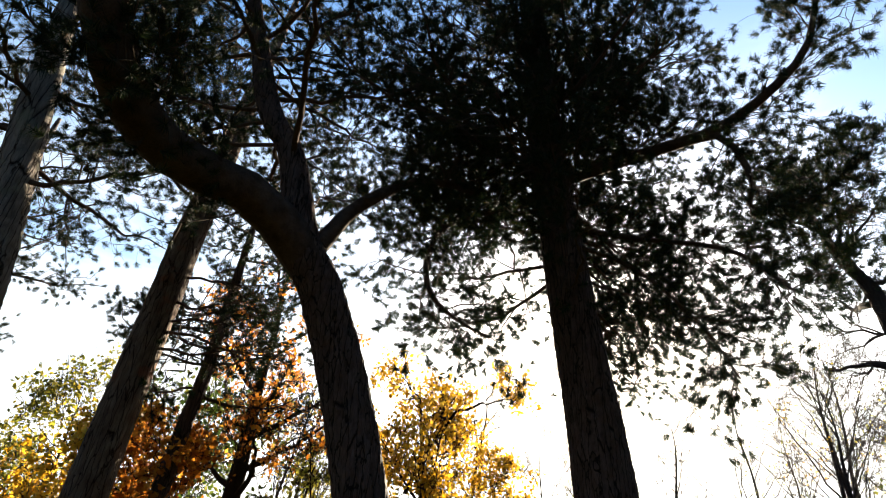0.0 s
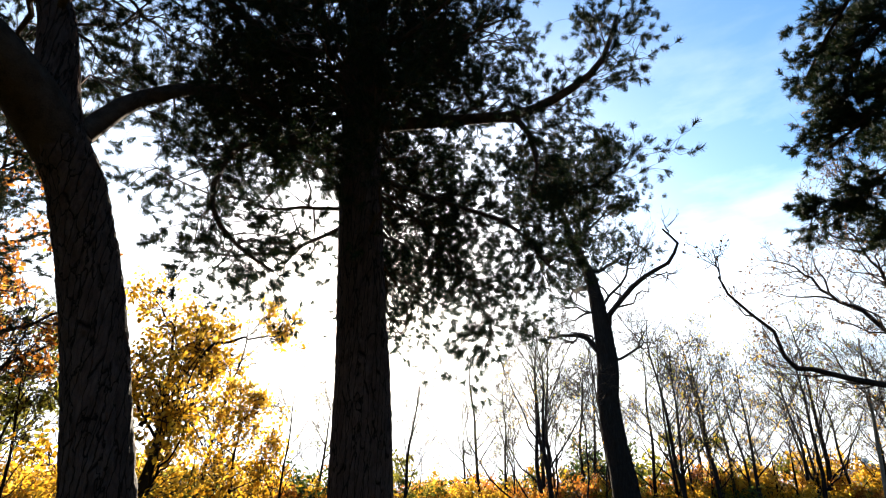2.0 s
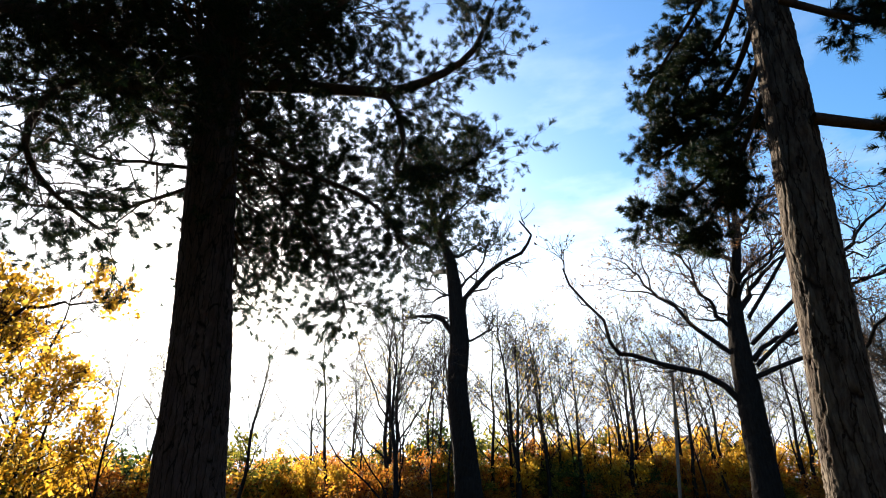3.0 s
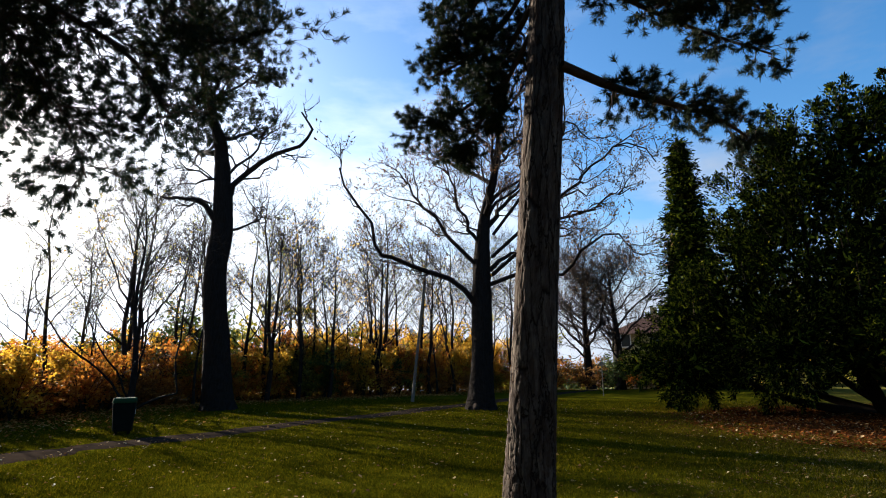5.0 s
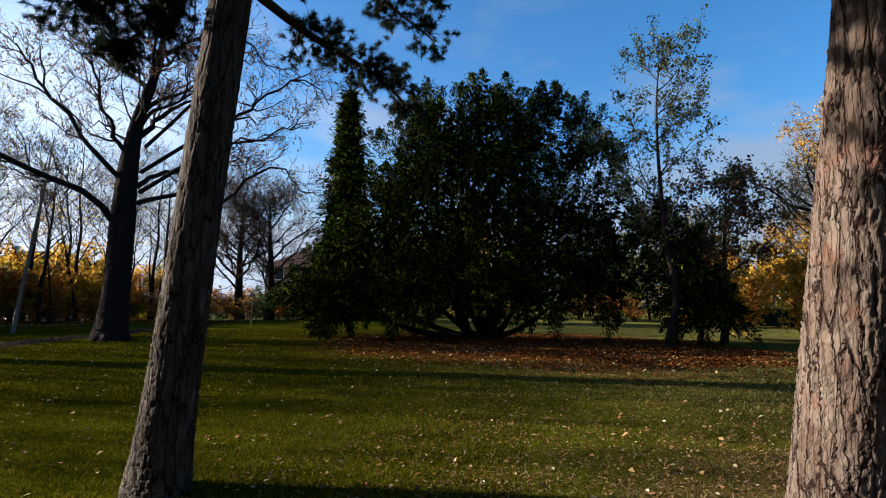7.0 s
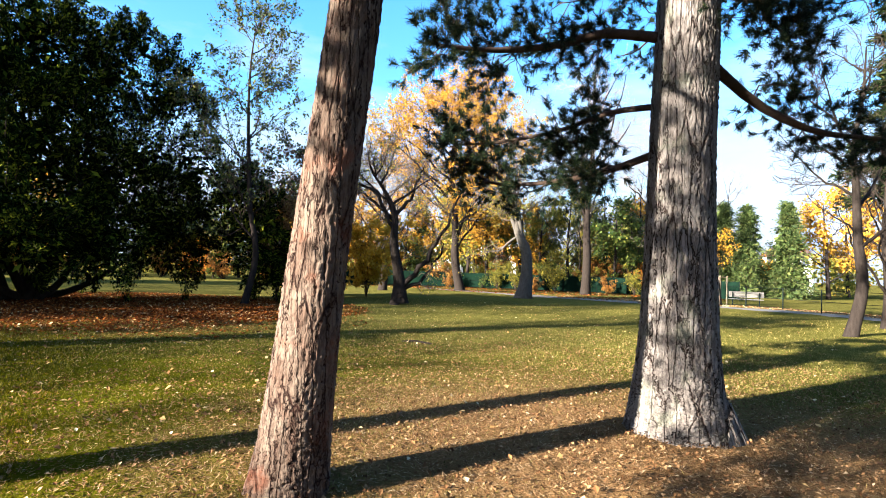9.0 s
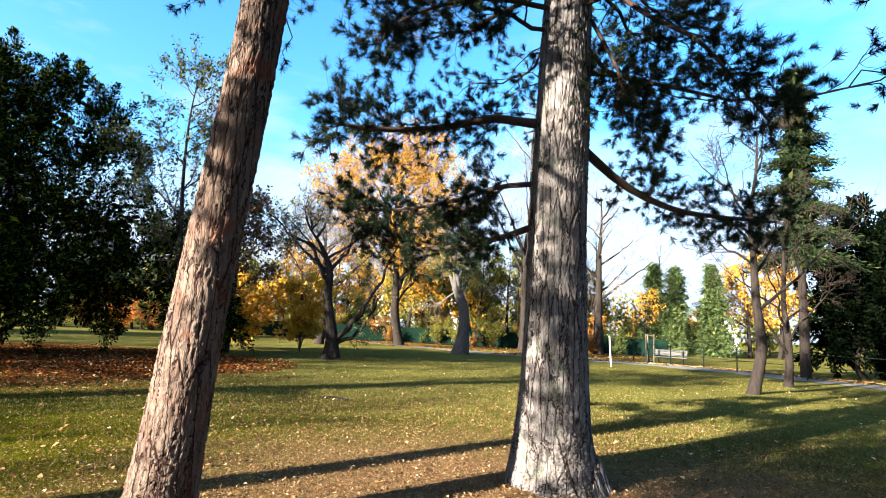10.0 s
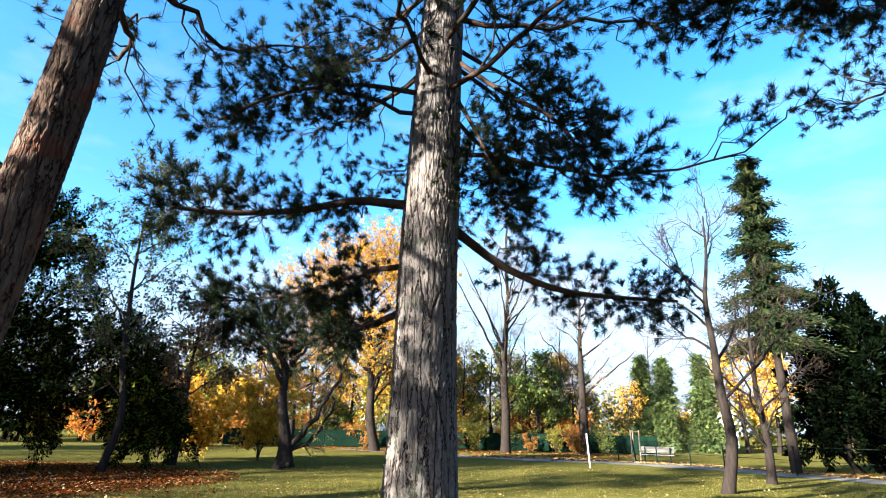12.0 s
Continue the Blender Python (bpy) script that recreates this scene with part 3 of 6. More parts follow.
def build_ground():
    ring = np.r_[np.linspace(0, 40, 80), np.geomspace(41, 4000, 60)]
    w = np.linspace(0, 2 * np.pi, 160, endpoint=False)
    R, W = np.meshgrid(ring[1:], w, indexing="ij")
    x, y = (R * np.sin(W)).ravel(), (R * np.cos(W)).ravel()
    V = np.c_[x, y, ground_height(x, y)]
    V = np.vstack([V, [0, 0, ground_height(0, 0)]])
    n = len(w)
    i, k = np.arange(len(ring) - 2)[:, None] * n, np.arange(n)[None]
    k2 = (k + 1) % n
    F = np.stack([i + k, i + n + k, i + n + k2, i + k2], -1).reshape(-1, 4)
    c = len(V) - 1
    fan = np.stack([np.full(n, c), np.arange(n), (np.arange(n) + 1) % n], 1)
    ob = new("ground", mesh_of("ground", V, [F, fan], LAWN))
    return tagged(ob, "yellowish autumn lawn with bare earth under the trees", "lawn", kind="structure")


def build_path(name, ctrl, width, label, seed, material):
    rng = np.random.default_rng(seed)
    c = spline([(*p, 0) for p in ctrl], 90)
    T = unit(np.gradient(c, axis=0))
    side = np.c_[T[:, 1], -T[:, 0], np.zeros(len(T))]
    across = np.linspace(-1, 1, 7)
    wob = 1 + 0.16 * rng.normal(size=(len(c), 1))
    V = c[:, None] + side[:, None] * (across[None, :, None] * width * 0.5 * wob[:, :, None])
    V[..., 2] = ground_height(V[..., 0], V[..., 1]) + 0.018 - 0.016 * np.abs(across)[None] ** 3
    i, k = np.arange(len(c) - 1)[:, None] * 7, np.arange(6)[None]
    F = np.stack([i + k, i + k + 1, i + 7 + k + 1, i + 7 + k], -1).reshape(-1, 4)
    ob = new(name, mesh_of(name, V.reshape(-1, 3), [F], material))
    return tagged(ob, label, "path", kind="structure")


build_ground()
PATH_NEAR = [(-9, 10.5), (0, 11.6), (6.8, 11.9), (9.8, 11.8), (15.9, 11.1), (20.7, 10.3), (31, 9.2), (45, 7.6), (60, 6.5)]
PATH_FAR = [(30, -37), (18, -35), (8.5, -35.0), (3.0, -34.6), (-1.2, -32.6), (-4.9, -31.2), (-8.0, -30.2), (-18, -27.0), (-34, -20)]
build_path("path", PATH_NEAR, 1.3, "narrow gravel footpath worn through the lawn", 1, GRAVEL)
build_path("path", PATH_FAR, 2.3, "pale gravel footpath along the lawn's edge", 2, PALE_GRAVEL)


# ---- trees ----
def limb_parts(root, P, R, material, sides, names):
    for p, r in zip(P, R):
        v, f = tubes(p[None], r[None], sides)
        part(names, mesh_of(names, v, [f], material), root)


def auto_limbs(rng, axis, n, z0, z1, len_low, len_high, rise, az=(0, 360), r=0.05, pts=12, sag=-0.15, lift=0.25):
    """Limbs round a trunk between two heights, long below and short above, level with upturned ends."""
    P, R = [], []
    zs = axis[:, 2]
    for q in range(n):
        f = (q + rng.uniform(0, 1)) / n
        z = z0 + (z1 - z0) * f
        at = axis[np.argmin(np.abs(zs - z))]
        a = radians(rng.uniform(*az))
        length = (len_low + (len_high - len_low) * f) * rng.uniform(0.7, 1.15)
        s = np.linspace(0, 1, pts)[:, None]
        way = np.array([math.sin(a), math.cos(a), 0])
        turn = np.array([math.cos(a), -math.sin(a), 0]) * rng.normal() * 0.25
        p = at + length * (way * s + turn * s**2 + np.array([0, 0, rise]) * s + np.array([0, 0, 1.0]) * (sag * s + lift * s**2.5))
        p = p + np.cumsum(rng.normal(size=(pts, 3)) * 0.055 * length / 3, 0) * np.minimum(s * 3, 1)
        P.append(p)
        R.append(r * (length / max(len_low, 0.1)) ** 0.7 * np.linspace(1, 0.22, pts))
    return P, R


def pine(label, base, ctrl, radii, bark, seed, limbs=(), auto=(), branch=(11, 1.3), twig=(5, 0.5), tufts=(1, 66, 0.098, 0.0070), detail=(64, 200), flare=0.25, group="pines", depth=0.018, plate=(0.055, 0.24), bare_to=0.2, fill=2.0, own_len=0.0, name="pine_tree"):
    rng = np.random.default_rng(seed)
    root = thing(name, base, label, "tree", group)
    me, axis, _ = trunk_mesh("trunk", rng, ctrl, radii, bark, detail[0], detail[1], depth, plate, flare)
    part("trunk", me, root)
    P = [spline(c, 12) for c, r in limbs]
    R = [r * np.linspace(1, 0.3 if r < 0.2 else 0.6, 12) for c, r in limbs]
    own = len(P)
    for kw in auto:
        p, r = auto_limbs(rng, axis, **kw)
        P += p
        R += r
    P, R = np.array(P), np.array(R)
    limb_parts(root, P, R, LIMB, 8, "limb")
    reach = own_len or branch[1]
    sets = []
    if len(P) > own:
        sets.append(sprout(rng, P[own:], branch[0], (bare_to, 1.0), 52, branch[1], 6, 0.016, (0, 0, 0.06), 0.22, 0.6))
    if own:
        sets.append(sprout(rng, P[:own], branch[0], (bare_to, 1.0), 52, reach, 6, 0.014, (0, 0, 0.06), 0.22, 0.5))
        sets.append(sprout(rng, P[:own], int(branch[0] * fill), (0.14, 1.0), 50, reach * 0.75, 6, 0.012, (0, 0, -0.05), 0.24, 0.7, shrink=0.25))
        sets.append(sprout(rng, P[:own], int(16 * fill), (0.18, 1.0), 60, min(0.5, reach * 0.7), 6, 0.009, (0, 0, 0.05), 0.2, 0.8, shrink=0.1))
    b, br = (np.concatenate(q) for q in zip(*sets))
    t, tr = sprout(rng, b, twig[0], (0.2, 1.0), 46, twig[1], 4, 0.0055, (0, 0, 0.12), 0.2, 0.8, shrink=0.35)
    v, f = join(tubes(b, br, 3), tubes(t, tr, 3))
    tagged(part("twig", mesh_of("twig", v, f, TWIG), root), kind="stuff")
    p1, d1 = ends(rng, t, tufts[0], 0.10 if tufts[0] == 1 else 0.55)
    p2, d2 = ends(rng, b, 2, 0.3)
    p, d = np.vstack([p1, p2]), np.vstack([d1, d2])
    v, f = needles(rng, p, d, *tufts[1:], 64)
    part("crown", mesh_of("crown", v, [f], NEEDLES, False), root, "dark green needle tufts")
    return root


pine("thick pine with backlit shade in its bark colour and a dense low crown against the sun", (2.1, 6.5, 0),
     [(2.1, 6.5, -0.15), (1.95, 6.55, 2.3), (1.81, 6.6, 4.1), (1.6, 6.63, 6.5), (1.5, 6.66, 8.7), (1.4, 6.7, 12), (1.3, 6.7, 16)],
     [0.42, 0.35, 0.325, 0.29, 0.26, 0.19, 0.05], BARK_BACKLIT, 11,
     limbs=[([(1.75, 6.55, 6.86), (2.7, 5.87, 6.88), (3.36, 5.15, 6.72), (3.85, 4.66, 6.95), (4.16, 4.24, 7.29), (4.37, 4.03, 8.07)], 0.10),
            ([(3.0, 5.6, 6.8), (3.4, 5.12, 6.6), (3.57, 5.01, 5.89), (3.56, 5.14, 5.49), (4.02, 4.78, 5.45), (4.48, 4.49, 5.81)], 0.055),
            ([(1.46, 6.62, 6.62), (0.63, 6.36, 6.09), (-0.0, 5.99, 5.6), (-0.22, 5.79, 4.98), (-0.18, 5.69, 4.47), (0.14, 5.79, 4.18), (0.56, 5.96, 4.04)], 0.055),
            ([(1.79, 6.53, 5.99), (2.57, 5.93, 5.5), (3.22, 5.24, 4.99), (3.5, 4.81, 4.3)], 0.05),
            ([(1.8, 6.5, 5.7), (2.5, 6.2, 5.2), (3.1, 6.0, 4.4), (3.4, 5.9, 3.7)], 0.035)],
     auto=[dict(n=26, z0=6.6, z1=11.0, len_low=3.9, len_high=2.8, rise=0.10, az=(140, 435), r=0.05), dict(n=4, z0=8.6, z1=11.5, len_low=3.0, len_high=2.6, rise=0.14, az=(70, 140), r=0.05), dict(n=6, z0=6.2, z1=9.0, len_low=3.6, len_high=3.2, rise=0.02, az=(25, 62), r=0.045), dict(n=8, z0=6.2, z1=9.0, len_low=3.0, len_high=3.0, rise=0.02, az=(145, 205), r=0.045), dict(n=13, z0=6.3, z1=8.8, len_low=3.2, len_high=3.0, rise=0.0, az=(205, 330), r=0.04), dict(n=12, z0=4.9, z1=6.8, len_low=3.7, len_high=3.4, rise=-0.16, az=(22, 64), r=0.03), dict(n=3, z0=5.0, z1=6.4, len_low=2.4, len_high=2.4, rise=-0.14, az=(155, 195), r=0.03), dict(n=3, z0=5.0, z1=6.4, len_low=2.6, len_high=2.6, rise=-0.12, az=(220, 320), r=0.03), dict(n=9, z0=6.8, z1=8.8, len_low=1.7, len_high=1.8, rise=0.04, az=(90, 200), r=0.035)],
     branch=(17, 1.3), twig=(6, 0.46), fill=1.2)

pine("forked pine with backlit shade in its bark colour and a bent limb reaching over the lawn", (-0.1, 5.3, 0),
     [(-0.1, 5.3, -0.1), (-0.61, 5.27, 2.0), (-0.93, 5.23, 3.17), (-1.27, 5.11, 4.07), (-1.56, 4.98, 4.62), (-1.85, 4.97, 5.73), (-2.24, 4.94, 6.4), (-2.53, 4.92, 7.3), (-2.91, 4.83, 8.8), (-3.0, 4.8, 11)],
     [0.32, 0.245, 0.235, 0.23, 0.21, 0.15, 0.14, 0.12, 0.08, 0.02], BARK_BACKLIT, 12,
     limbs=[([(-1.45, 5.05, 4.4), (-1.94, 4.58, 4.84), (-2.3, 4.02, 4.74), (-2.46, 3.46, 4.63), (-2.55, 3.01, 4.72), (-2.56, 2.61, 4.95), (-2.75, 2.2, 5.8), (-3.0, 1.9, 7.2)], 0.235),
            ([(-1.37, 5.03, 4.6), (-1.07, 5.2, 5.24), (-0.48, 5.58, 5.92), (0.11, 5.99, 6.21), (0.78, 6.34, 6.15)], 0.10)],
     auto=[dict(n=30, z0=5.6, z1=10.0, len_low=3.0, len_high=1.8, rise=0.14, r=0.035)], bare_to=0.25, branch=(14, 1.3), twig=(6, 0.5))

pine("tall leaning pine with pale sunlit bark", (-4.55, 7.8, 0),
     [(-4.6, 7.8, -0.1), (-4.5, 7.83, 1.92), (-4.38, 7.9, 4.35), (-4.3, 7.94, 5.9), (-4.21, 7.99, 7.18), (-3.95, 8.12, 10.4), (-3.7, 8.2, 13)],
     [0.36, 0.29, 0.26, 0.24, 0.22, 0.15, 0.04], BARK_RED, 13,
     auto=[dict(n=20, z0=6.8, z1=11.5, len_low=3.0, len_high=1.8, rise=0.1, r=0.045), dict(n=5, z0=4.2, z1=5.6, len_low=2.0, len_high=1.8, rise=-0.05, az=(60, 110), r=0.03)], detail=(40, 120))

pine("dark young pine with low drooping limbs in the grove", (-4.5, 9.6, 0),
     [(-4.4, 9.6, -0.1), (-4.3, 9.6, 2.6), (-4.1, 9.65, 4.6), (-4.0, 9.7, 6.6), (-3.9, 9.7, 9.0)],
     [0.17, 0.14, 0.12, 0.08, 0.02], BARK_BACKLIT, 19,
     auto=[dict(n=20, z0=3.9, z1=8.6, len_low=2.0, len_high=0.9, rise=0.0, r=0.035)], branch=(9, 0.8), twig=(5, 0.36), detail=(28, 70))

pine("pine trunk with orange-tinged needles at the grove's edge; its copies are unseen sky blockers", (-5.2, 6.2, 0),
     [(-5.1, 6.3, -0.1), (-5.3, 6.1, 2.4), (-5.45, 5.95, 4.3), (-5.58, 5.8, 5.6), (-5.8, 5.57, 7.8), (-6.1, 5.3, 11)],
     [0.32, 0.26, 0.25, 0.23, 0.18, 0.04], BARK_GREY, 14,
     auto=[dict(n=20, z0=5.5, z1=10.5, len_low=2.8, len_high=1.6, rise=0.1, r=0.04)], detail=(40, 120))

pine("slender pine leaning slightly, sun on its reddish bark", (4.48, 1.28, 0),
     [(4.47, 1.30, -0.1), (4.55, 1.14, 2.2), (4.69, 0.94, 5.0), (4.80, 0.85, 7.4), (4.9, 0.8, 11), (5.0, 0.8, 13)],
     [0.23, 0.195, 0.175, 0.15, 0.09, 0.03], BARK_SHADE_BROWN, 15,
     limbs=[([(4.55, 0.79, 4.42), (5.01, 0.34, 4.30), (5.52, -0.15, 4.26), (6.00, -0.57, 4.24), (6.37, -0.89, 4.09)], 0.05),
            ([(4.56, 0.75, 5.69), (4.81, 0.33, 5.31), (5.12, -0.10, 5.08), (5.50, -0.60, 4.93), (5.73, -1.13, 4.70)], 0.035),
            ([(4.56, 0.72, 6.09), (4.92, 0.10, 5.58), (5.21, -0.44, 5.32), (5.47, -0.89, 5.24), (5.64, -1.10, 5.25)], 0.025),
            ([(4.62, 0.90, 6.36), (4.92, 1.39, 5.93), (5.18, 1.90, 5.83), (5.27, 2.22, 5.44)], 0.035),
            ([(4.60, 0.94, 5.74), (5.01, 1.45, 5.42), (5.24, 2.02, 5.21), (5.35, 2.53, 5.14)], 0.035),
            ([(4.58, 0.96, 5.34), (5.01, 1.47, 4.99), (5.28, 1.92, 4.68), (5.41, 2.41, 4.56), (5.33, 2.80, 4.50)], 0.035),
            ([(4.56, 1.01, 4.96), (4.91, 1.45, 4.59), (5.11, 1.80, 4.30), (5.20, 2.12, 3.99)], 0.03),
            ([(4.62, 0.90, 6.90), (5.00, 1.50, 6.60), (5.30, 2.10, 6.40), (5.40, 2.50, 6.10)], 0.035),
            ([(4.62, 0.85, 6.60), (5.10, 0.20, 6.40), (5.50, -0.40, 6.10), (5.80, -0.80, 5.90)], 0.035)],
     auto=[dict(n=14, z0=7.6, z1=12.6, len_low=2.4, len_high=1.4, rise=0.15, r=0.04)], branch=(15, 0.46), twig=(6, 0.22), fill=1.1, bare_to=0.12, tufts=(1, 62, 0.080, 0.0070), depth=0.014, plate=(0.045, 0.18), detail=(100, 360))

pine("slender pine with flaking reddish bark, lower trunk sunlit", (1.95, -2.65, 0),
     [(1.97, -2.63, -0.1), (1.86, -2.74, 1.6), (1.70, -2.88, 3.7), (1.55, -3.0, 6.0), (1.4, -3.1, 9), (1.3, -3.2, 11.5)],
     [0.245, 0.215, 0.19, 0.16, 0.09, 0.03], BARK_RED, 16,
     auto=[dict(n=16, z0=5.2, z1=11, len_low=2.6, len_high=1.4, rise=0.1, r=0.04)], branch=(10, 1.1), depth=0.015, plate=(0.045, 0.18), detail=(120, 420))

pine("stout old pine with grey fissured bark and spreading low limbs", (0.33, -6.25, 0),
     [(0.33, -6.25, -0.2), (0.36, -6.24, 0.8), (0.34, -6.25, 2.9), (0.30, -6.25, 4.8), (0.2, -6.3, 8), (0.1, -6.3, 12), (0.1, -6.3, 15.5)],
     [0.44, 0.39, 0.335, 0.30, 0.25, 0.16, 0.04], BARK_GREY, 17,
     limbs=[([(0.55, -6.1, 4.14), (1.0, -5.7, 4.15), (1.35, -5.25, 3.95), (1.65, -4.6, 3.75), (1.95, -4.1, 3.7)], 0.062),
            ([(0.55, -6.2, 3.43), (1.05, -6.05, 3.40), (1.6, -5.85, 3.22), (2.2, -5.6, 3.12), (2.7, -5.4, 3.1)], 0.038),
            ([(0.15, -6.4, 3.9), (-0.25, -6.95, 3.5), (-0.7, -7.6, 3.3), (-1.2, -8.3, 3.3), (-1.75, -9.1, 3.35)], 0.06),
            ([(0.6, -6.2, 2.92), (1.08, -6.15, 2.78), (1.65, -6.05, 2.68), (2.3, -6.0, 2.68), (2.7, -6.0, 2.75)], 0.045),
            ([(0.15, -6.3, 5.75), (-0.12, -6.4, 5.2), (-0.32, -6.46, 4.7), (-0.37, -6.47, 4.25), (-0.64, -6.55, 4.0)], 0.03),
            ([(0.15, -6.28, 6.2), (-0.6, -6.35, 5.4), (-1.2, -6.28, 4.85), (-1.55, -6.13, 4.25), (-1.84, -6.07, 3.75)], 0.035),
            ([(0.4, -6.1, 5.6), (0.9, -5.4, 5.5), (1.3, -4.7, 5.1), (1.55, -4.2, 4.6)], 0.035)],
     auto=[dict(n=20, z0=5.2, z1=10.5, len_low=3.6, len_high=2.8, rise=0.0, r=0.042), dict(n=7, z0=4.8, z1=7.0, len_low=3.4, len_high=3.0, rise=-0.10, az=(110, 300), r=0.032)],
     branch=(13, 1.1), twig=(6, 0.40), own_len=0.64, fill=1.05, depth=0.022, plate=(0.055, 0.26), flare=0.52, detail=(190, 560))

pine("pine at the lawn's edge with long overhanging branches", (-5.9, -8.4, 0),
     [(-5.9, -8.4, -0.1), (-5.6, -8.55, 2.5), (-5.12, -8.8, 5.4), (-4.9, -8.9, 9), (-4.8, -8.9, 12)],
     [0.30, 0.25, 0.22, 0.15, 0.04], BARK_GREY, 18,
     limbs=[([(-5.0, -8.7, 6.2), (-4.3, -7.9, 6.2), (-3.7, -7.0, 5.9), (-3.2, -6.3, 5.6), (-2.7, -6.2, 5.5)], 0.05),
            ([(-5.0, -8.7, 6.6), (-4.4, -7.6, 6.5), (-3.9, -6.6, 6.0), (-3.8, -6.1, 5.6)], 0.05)],
     auto=[dict(n=16, z0=6.0, z1=11.5, len_low=2.6, len_high=1.4, rise=0.1, r=0.04)], branch=(12, 1.1), bare_to=0.35, detail=(40, 120))


def bare_tree(name, label, base, height, r, seed, limbs=(), auto=10, z0=0.35, length=0.45, levels=(6, 5, 4), bark=None, twigs=None, leaf=None, leaf_count=0, leaf_size=0.09, group="", lean=(0, 0), rise=0.7, sides=14, trunk=None, lr=0.34):
    """A broad-leaved tree: trunk, limbs and fine twigs, with some leaves left on it."""
    rng = np.random.default_rng(seed)
    root = thing(name, base, label, "tree", group)
    b = np.array(base, float)
    n = 7
    s = np.linspace(0, 1, n)[:, None]
    ctrl = b + np.array([lean[0], lean[1], height]) * s + np.cumsum(rng.normal(size=(n, 3)) * [0.012 * height, 0.012 * height, 0], 0) * (s > 0)
    ctrl[0, 2] -= 0.1
    axis = spline(ctrl, 24)
    rad = r * np.r_[1.3, 1.06, np.linspace(1, 0.12, 22)]
    if trunk:
        axis = spline(trunk[0], 24)
        rad = spline([(q, q, q) for q in trunk[1]], 24)[:, 0]
    if trunk:
        me = trunk_mesh("trunk", rng, trunk[0], trunk[1], bark or TREE_BARK, 44, 150, 0.05 * (r / 0.4), (0.13, 0.30), 0.25, 5)[0]
    else:
        me = mesh_of("trunk", *(lambda v, f: (v, [f]))(*tubes(axis[None], rad[None], sides)), bark or TREE_BARK)
    part("trunk", me, root)
    P, R = [spline(c, 12) + np.cumsum(rng.normal(size=(12, 3)), 0) * 0.085 * np.minimum(np.arange(12), 3)[:, None] / 3 * np.linalg.norm(np.subtract(c[-1], c[0])) / 4 for c, q in limbs], [q * np.linspace(1, 0.25, 12) for c, q in limbs]
    p, q = auto_limbs(rng, axis, auto, b[2] + height * z0, b[2] + height * 0.97, height * length, height * length * 0.35, rise, r=r * lr, sag=0.0, lift=0.15) if auto else ([], [])
    P, R = np.array(P + p), np.array(R + q)
    limb_parts(root, P, R, bark or TREE_BARK, 7, "limb")
    size = height * length
    l1, r1 = sprout(rng, P, levels[0], (0.15, 1), 45, size * 0.55, 6, r * 0.12, (0, 0, 0.15), 0.2)
    l2, r2 = sprout(rng, l1, levels[1], (0.15, 1), 42, size * 0.32, 4, max(r * 0.045, 0.011), (0, 0, 0.12), 0.2)
    l3, r3 = sprout(rng, l2, levels[2], (0.2, 1), 40, size * 0.17, 3, max(r * 0.022, 0.0105), (0, 0, 0.10), 0.3, taper=0.7)
    v, f = join(tubes(l1, r1, 4), tubes(l2, r2, 3), tubes(l3, r3, 3))
    tagged(part("twig", mesh_of("twig", v, f, twigs or TWIG), root), kind="stuff")
    if leaf:
        pool = np.concatenate([ends(rng, l3, 3, 0.9)[0], ends(rng, l2, 2, 0.5)[0]])
        p = pool[rng.choice(len(pool), leaf_count)] + rng.normal(size=(leaf_count, 3)) * leaf_size * 0.6
        v, f = leaves(rng, p, leaf_size)
        part("crown", mesh_of("crown", v, [f], leaf, False), root)
    return root


# the half-dead tree by the path, with stubs and a tufted top
DEAD = (18.4, 19.1, 0)
bare_tree("lopped_tree", "dark half-dead tree with broken stubs beside the path", DEAD, 18.5, 0.50, 21,
          limbs=[([(18.07, 19.42, 8.1), (17.4, 19.8, 8.9), (16.82, 20.13, 9.1), (15.57, 20.49, 9.15)], 0.176),
                 ([(18.13, 19.36, 9.3), (18.54, 18.55, 10.46), (19.35, 16.94, 11.63), (19.78, 15.64, 12.29), (19.72, 14.9, 13.0), (19.57, 15.09, 14.3)], 0.160),
                 ([(18.1, 19.4, 8.0), (18.7, 18.8, 8.2), (19.2, 18.3, 8.5), (19.3, 18.2, 8.9)], 0.080),
                 ([(18.0, 19.4, 10.3), (17.2, 20.0, 10.9), (16.4, 20.6, 10.9)], 0.072),
                 ([(18.0, 19.4, 10.6), (18.6, 18.7, 11.6), (18.9, 18.2, 12.8), (19.4, 17.7, 13.6)], 0.080),
                 ([(17.6, 19.8, 13.5), (17.0, 20.3, 15.5), (16.0, 21.0, 17.5), (15.3, 21.6, 19)], 0.096)],
          auto=9, z0=0.62, length=0.24, rise=0.5, levels=(6, 4, 3), sides=18,
          trunk=([(18.4, 19.1, -0.2), (18.2, 19.3, 3), (18.0, 19.5, 6), (18.1, 19.4, 8.2), (17.84, 19.63, 12.1), (17.24, 20.17, 14.5), (16.5, 20.8, 19.6)], [0.72, 0.53, 0.50, 0.46, 0.30, 0.18, 0.05]))


def tuft_crown(parent, centres, seed, per, k, length, width, spread):
    rng = np.random.default_rng(seed)
    c = np.array(centres, float)
    p = (c[:, None, :3] + rng.normal(size=(len(c), per, 3)) * (c[:, None, 3:4] * [1, 1, spread])).reshape(-1, 3)
    d = unit(rng.normal(size=p.shape) + [0, 0, 0.6])
    v, f = needles(rng, p, d, k, length, width, 70)
    return part("crown", mesh_of("crown", v, [f], NEEDLES, False), parent, "dark needle tufts")


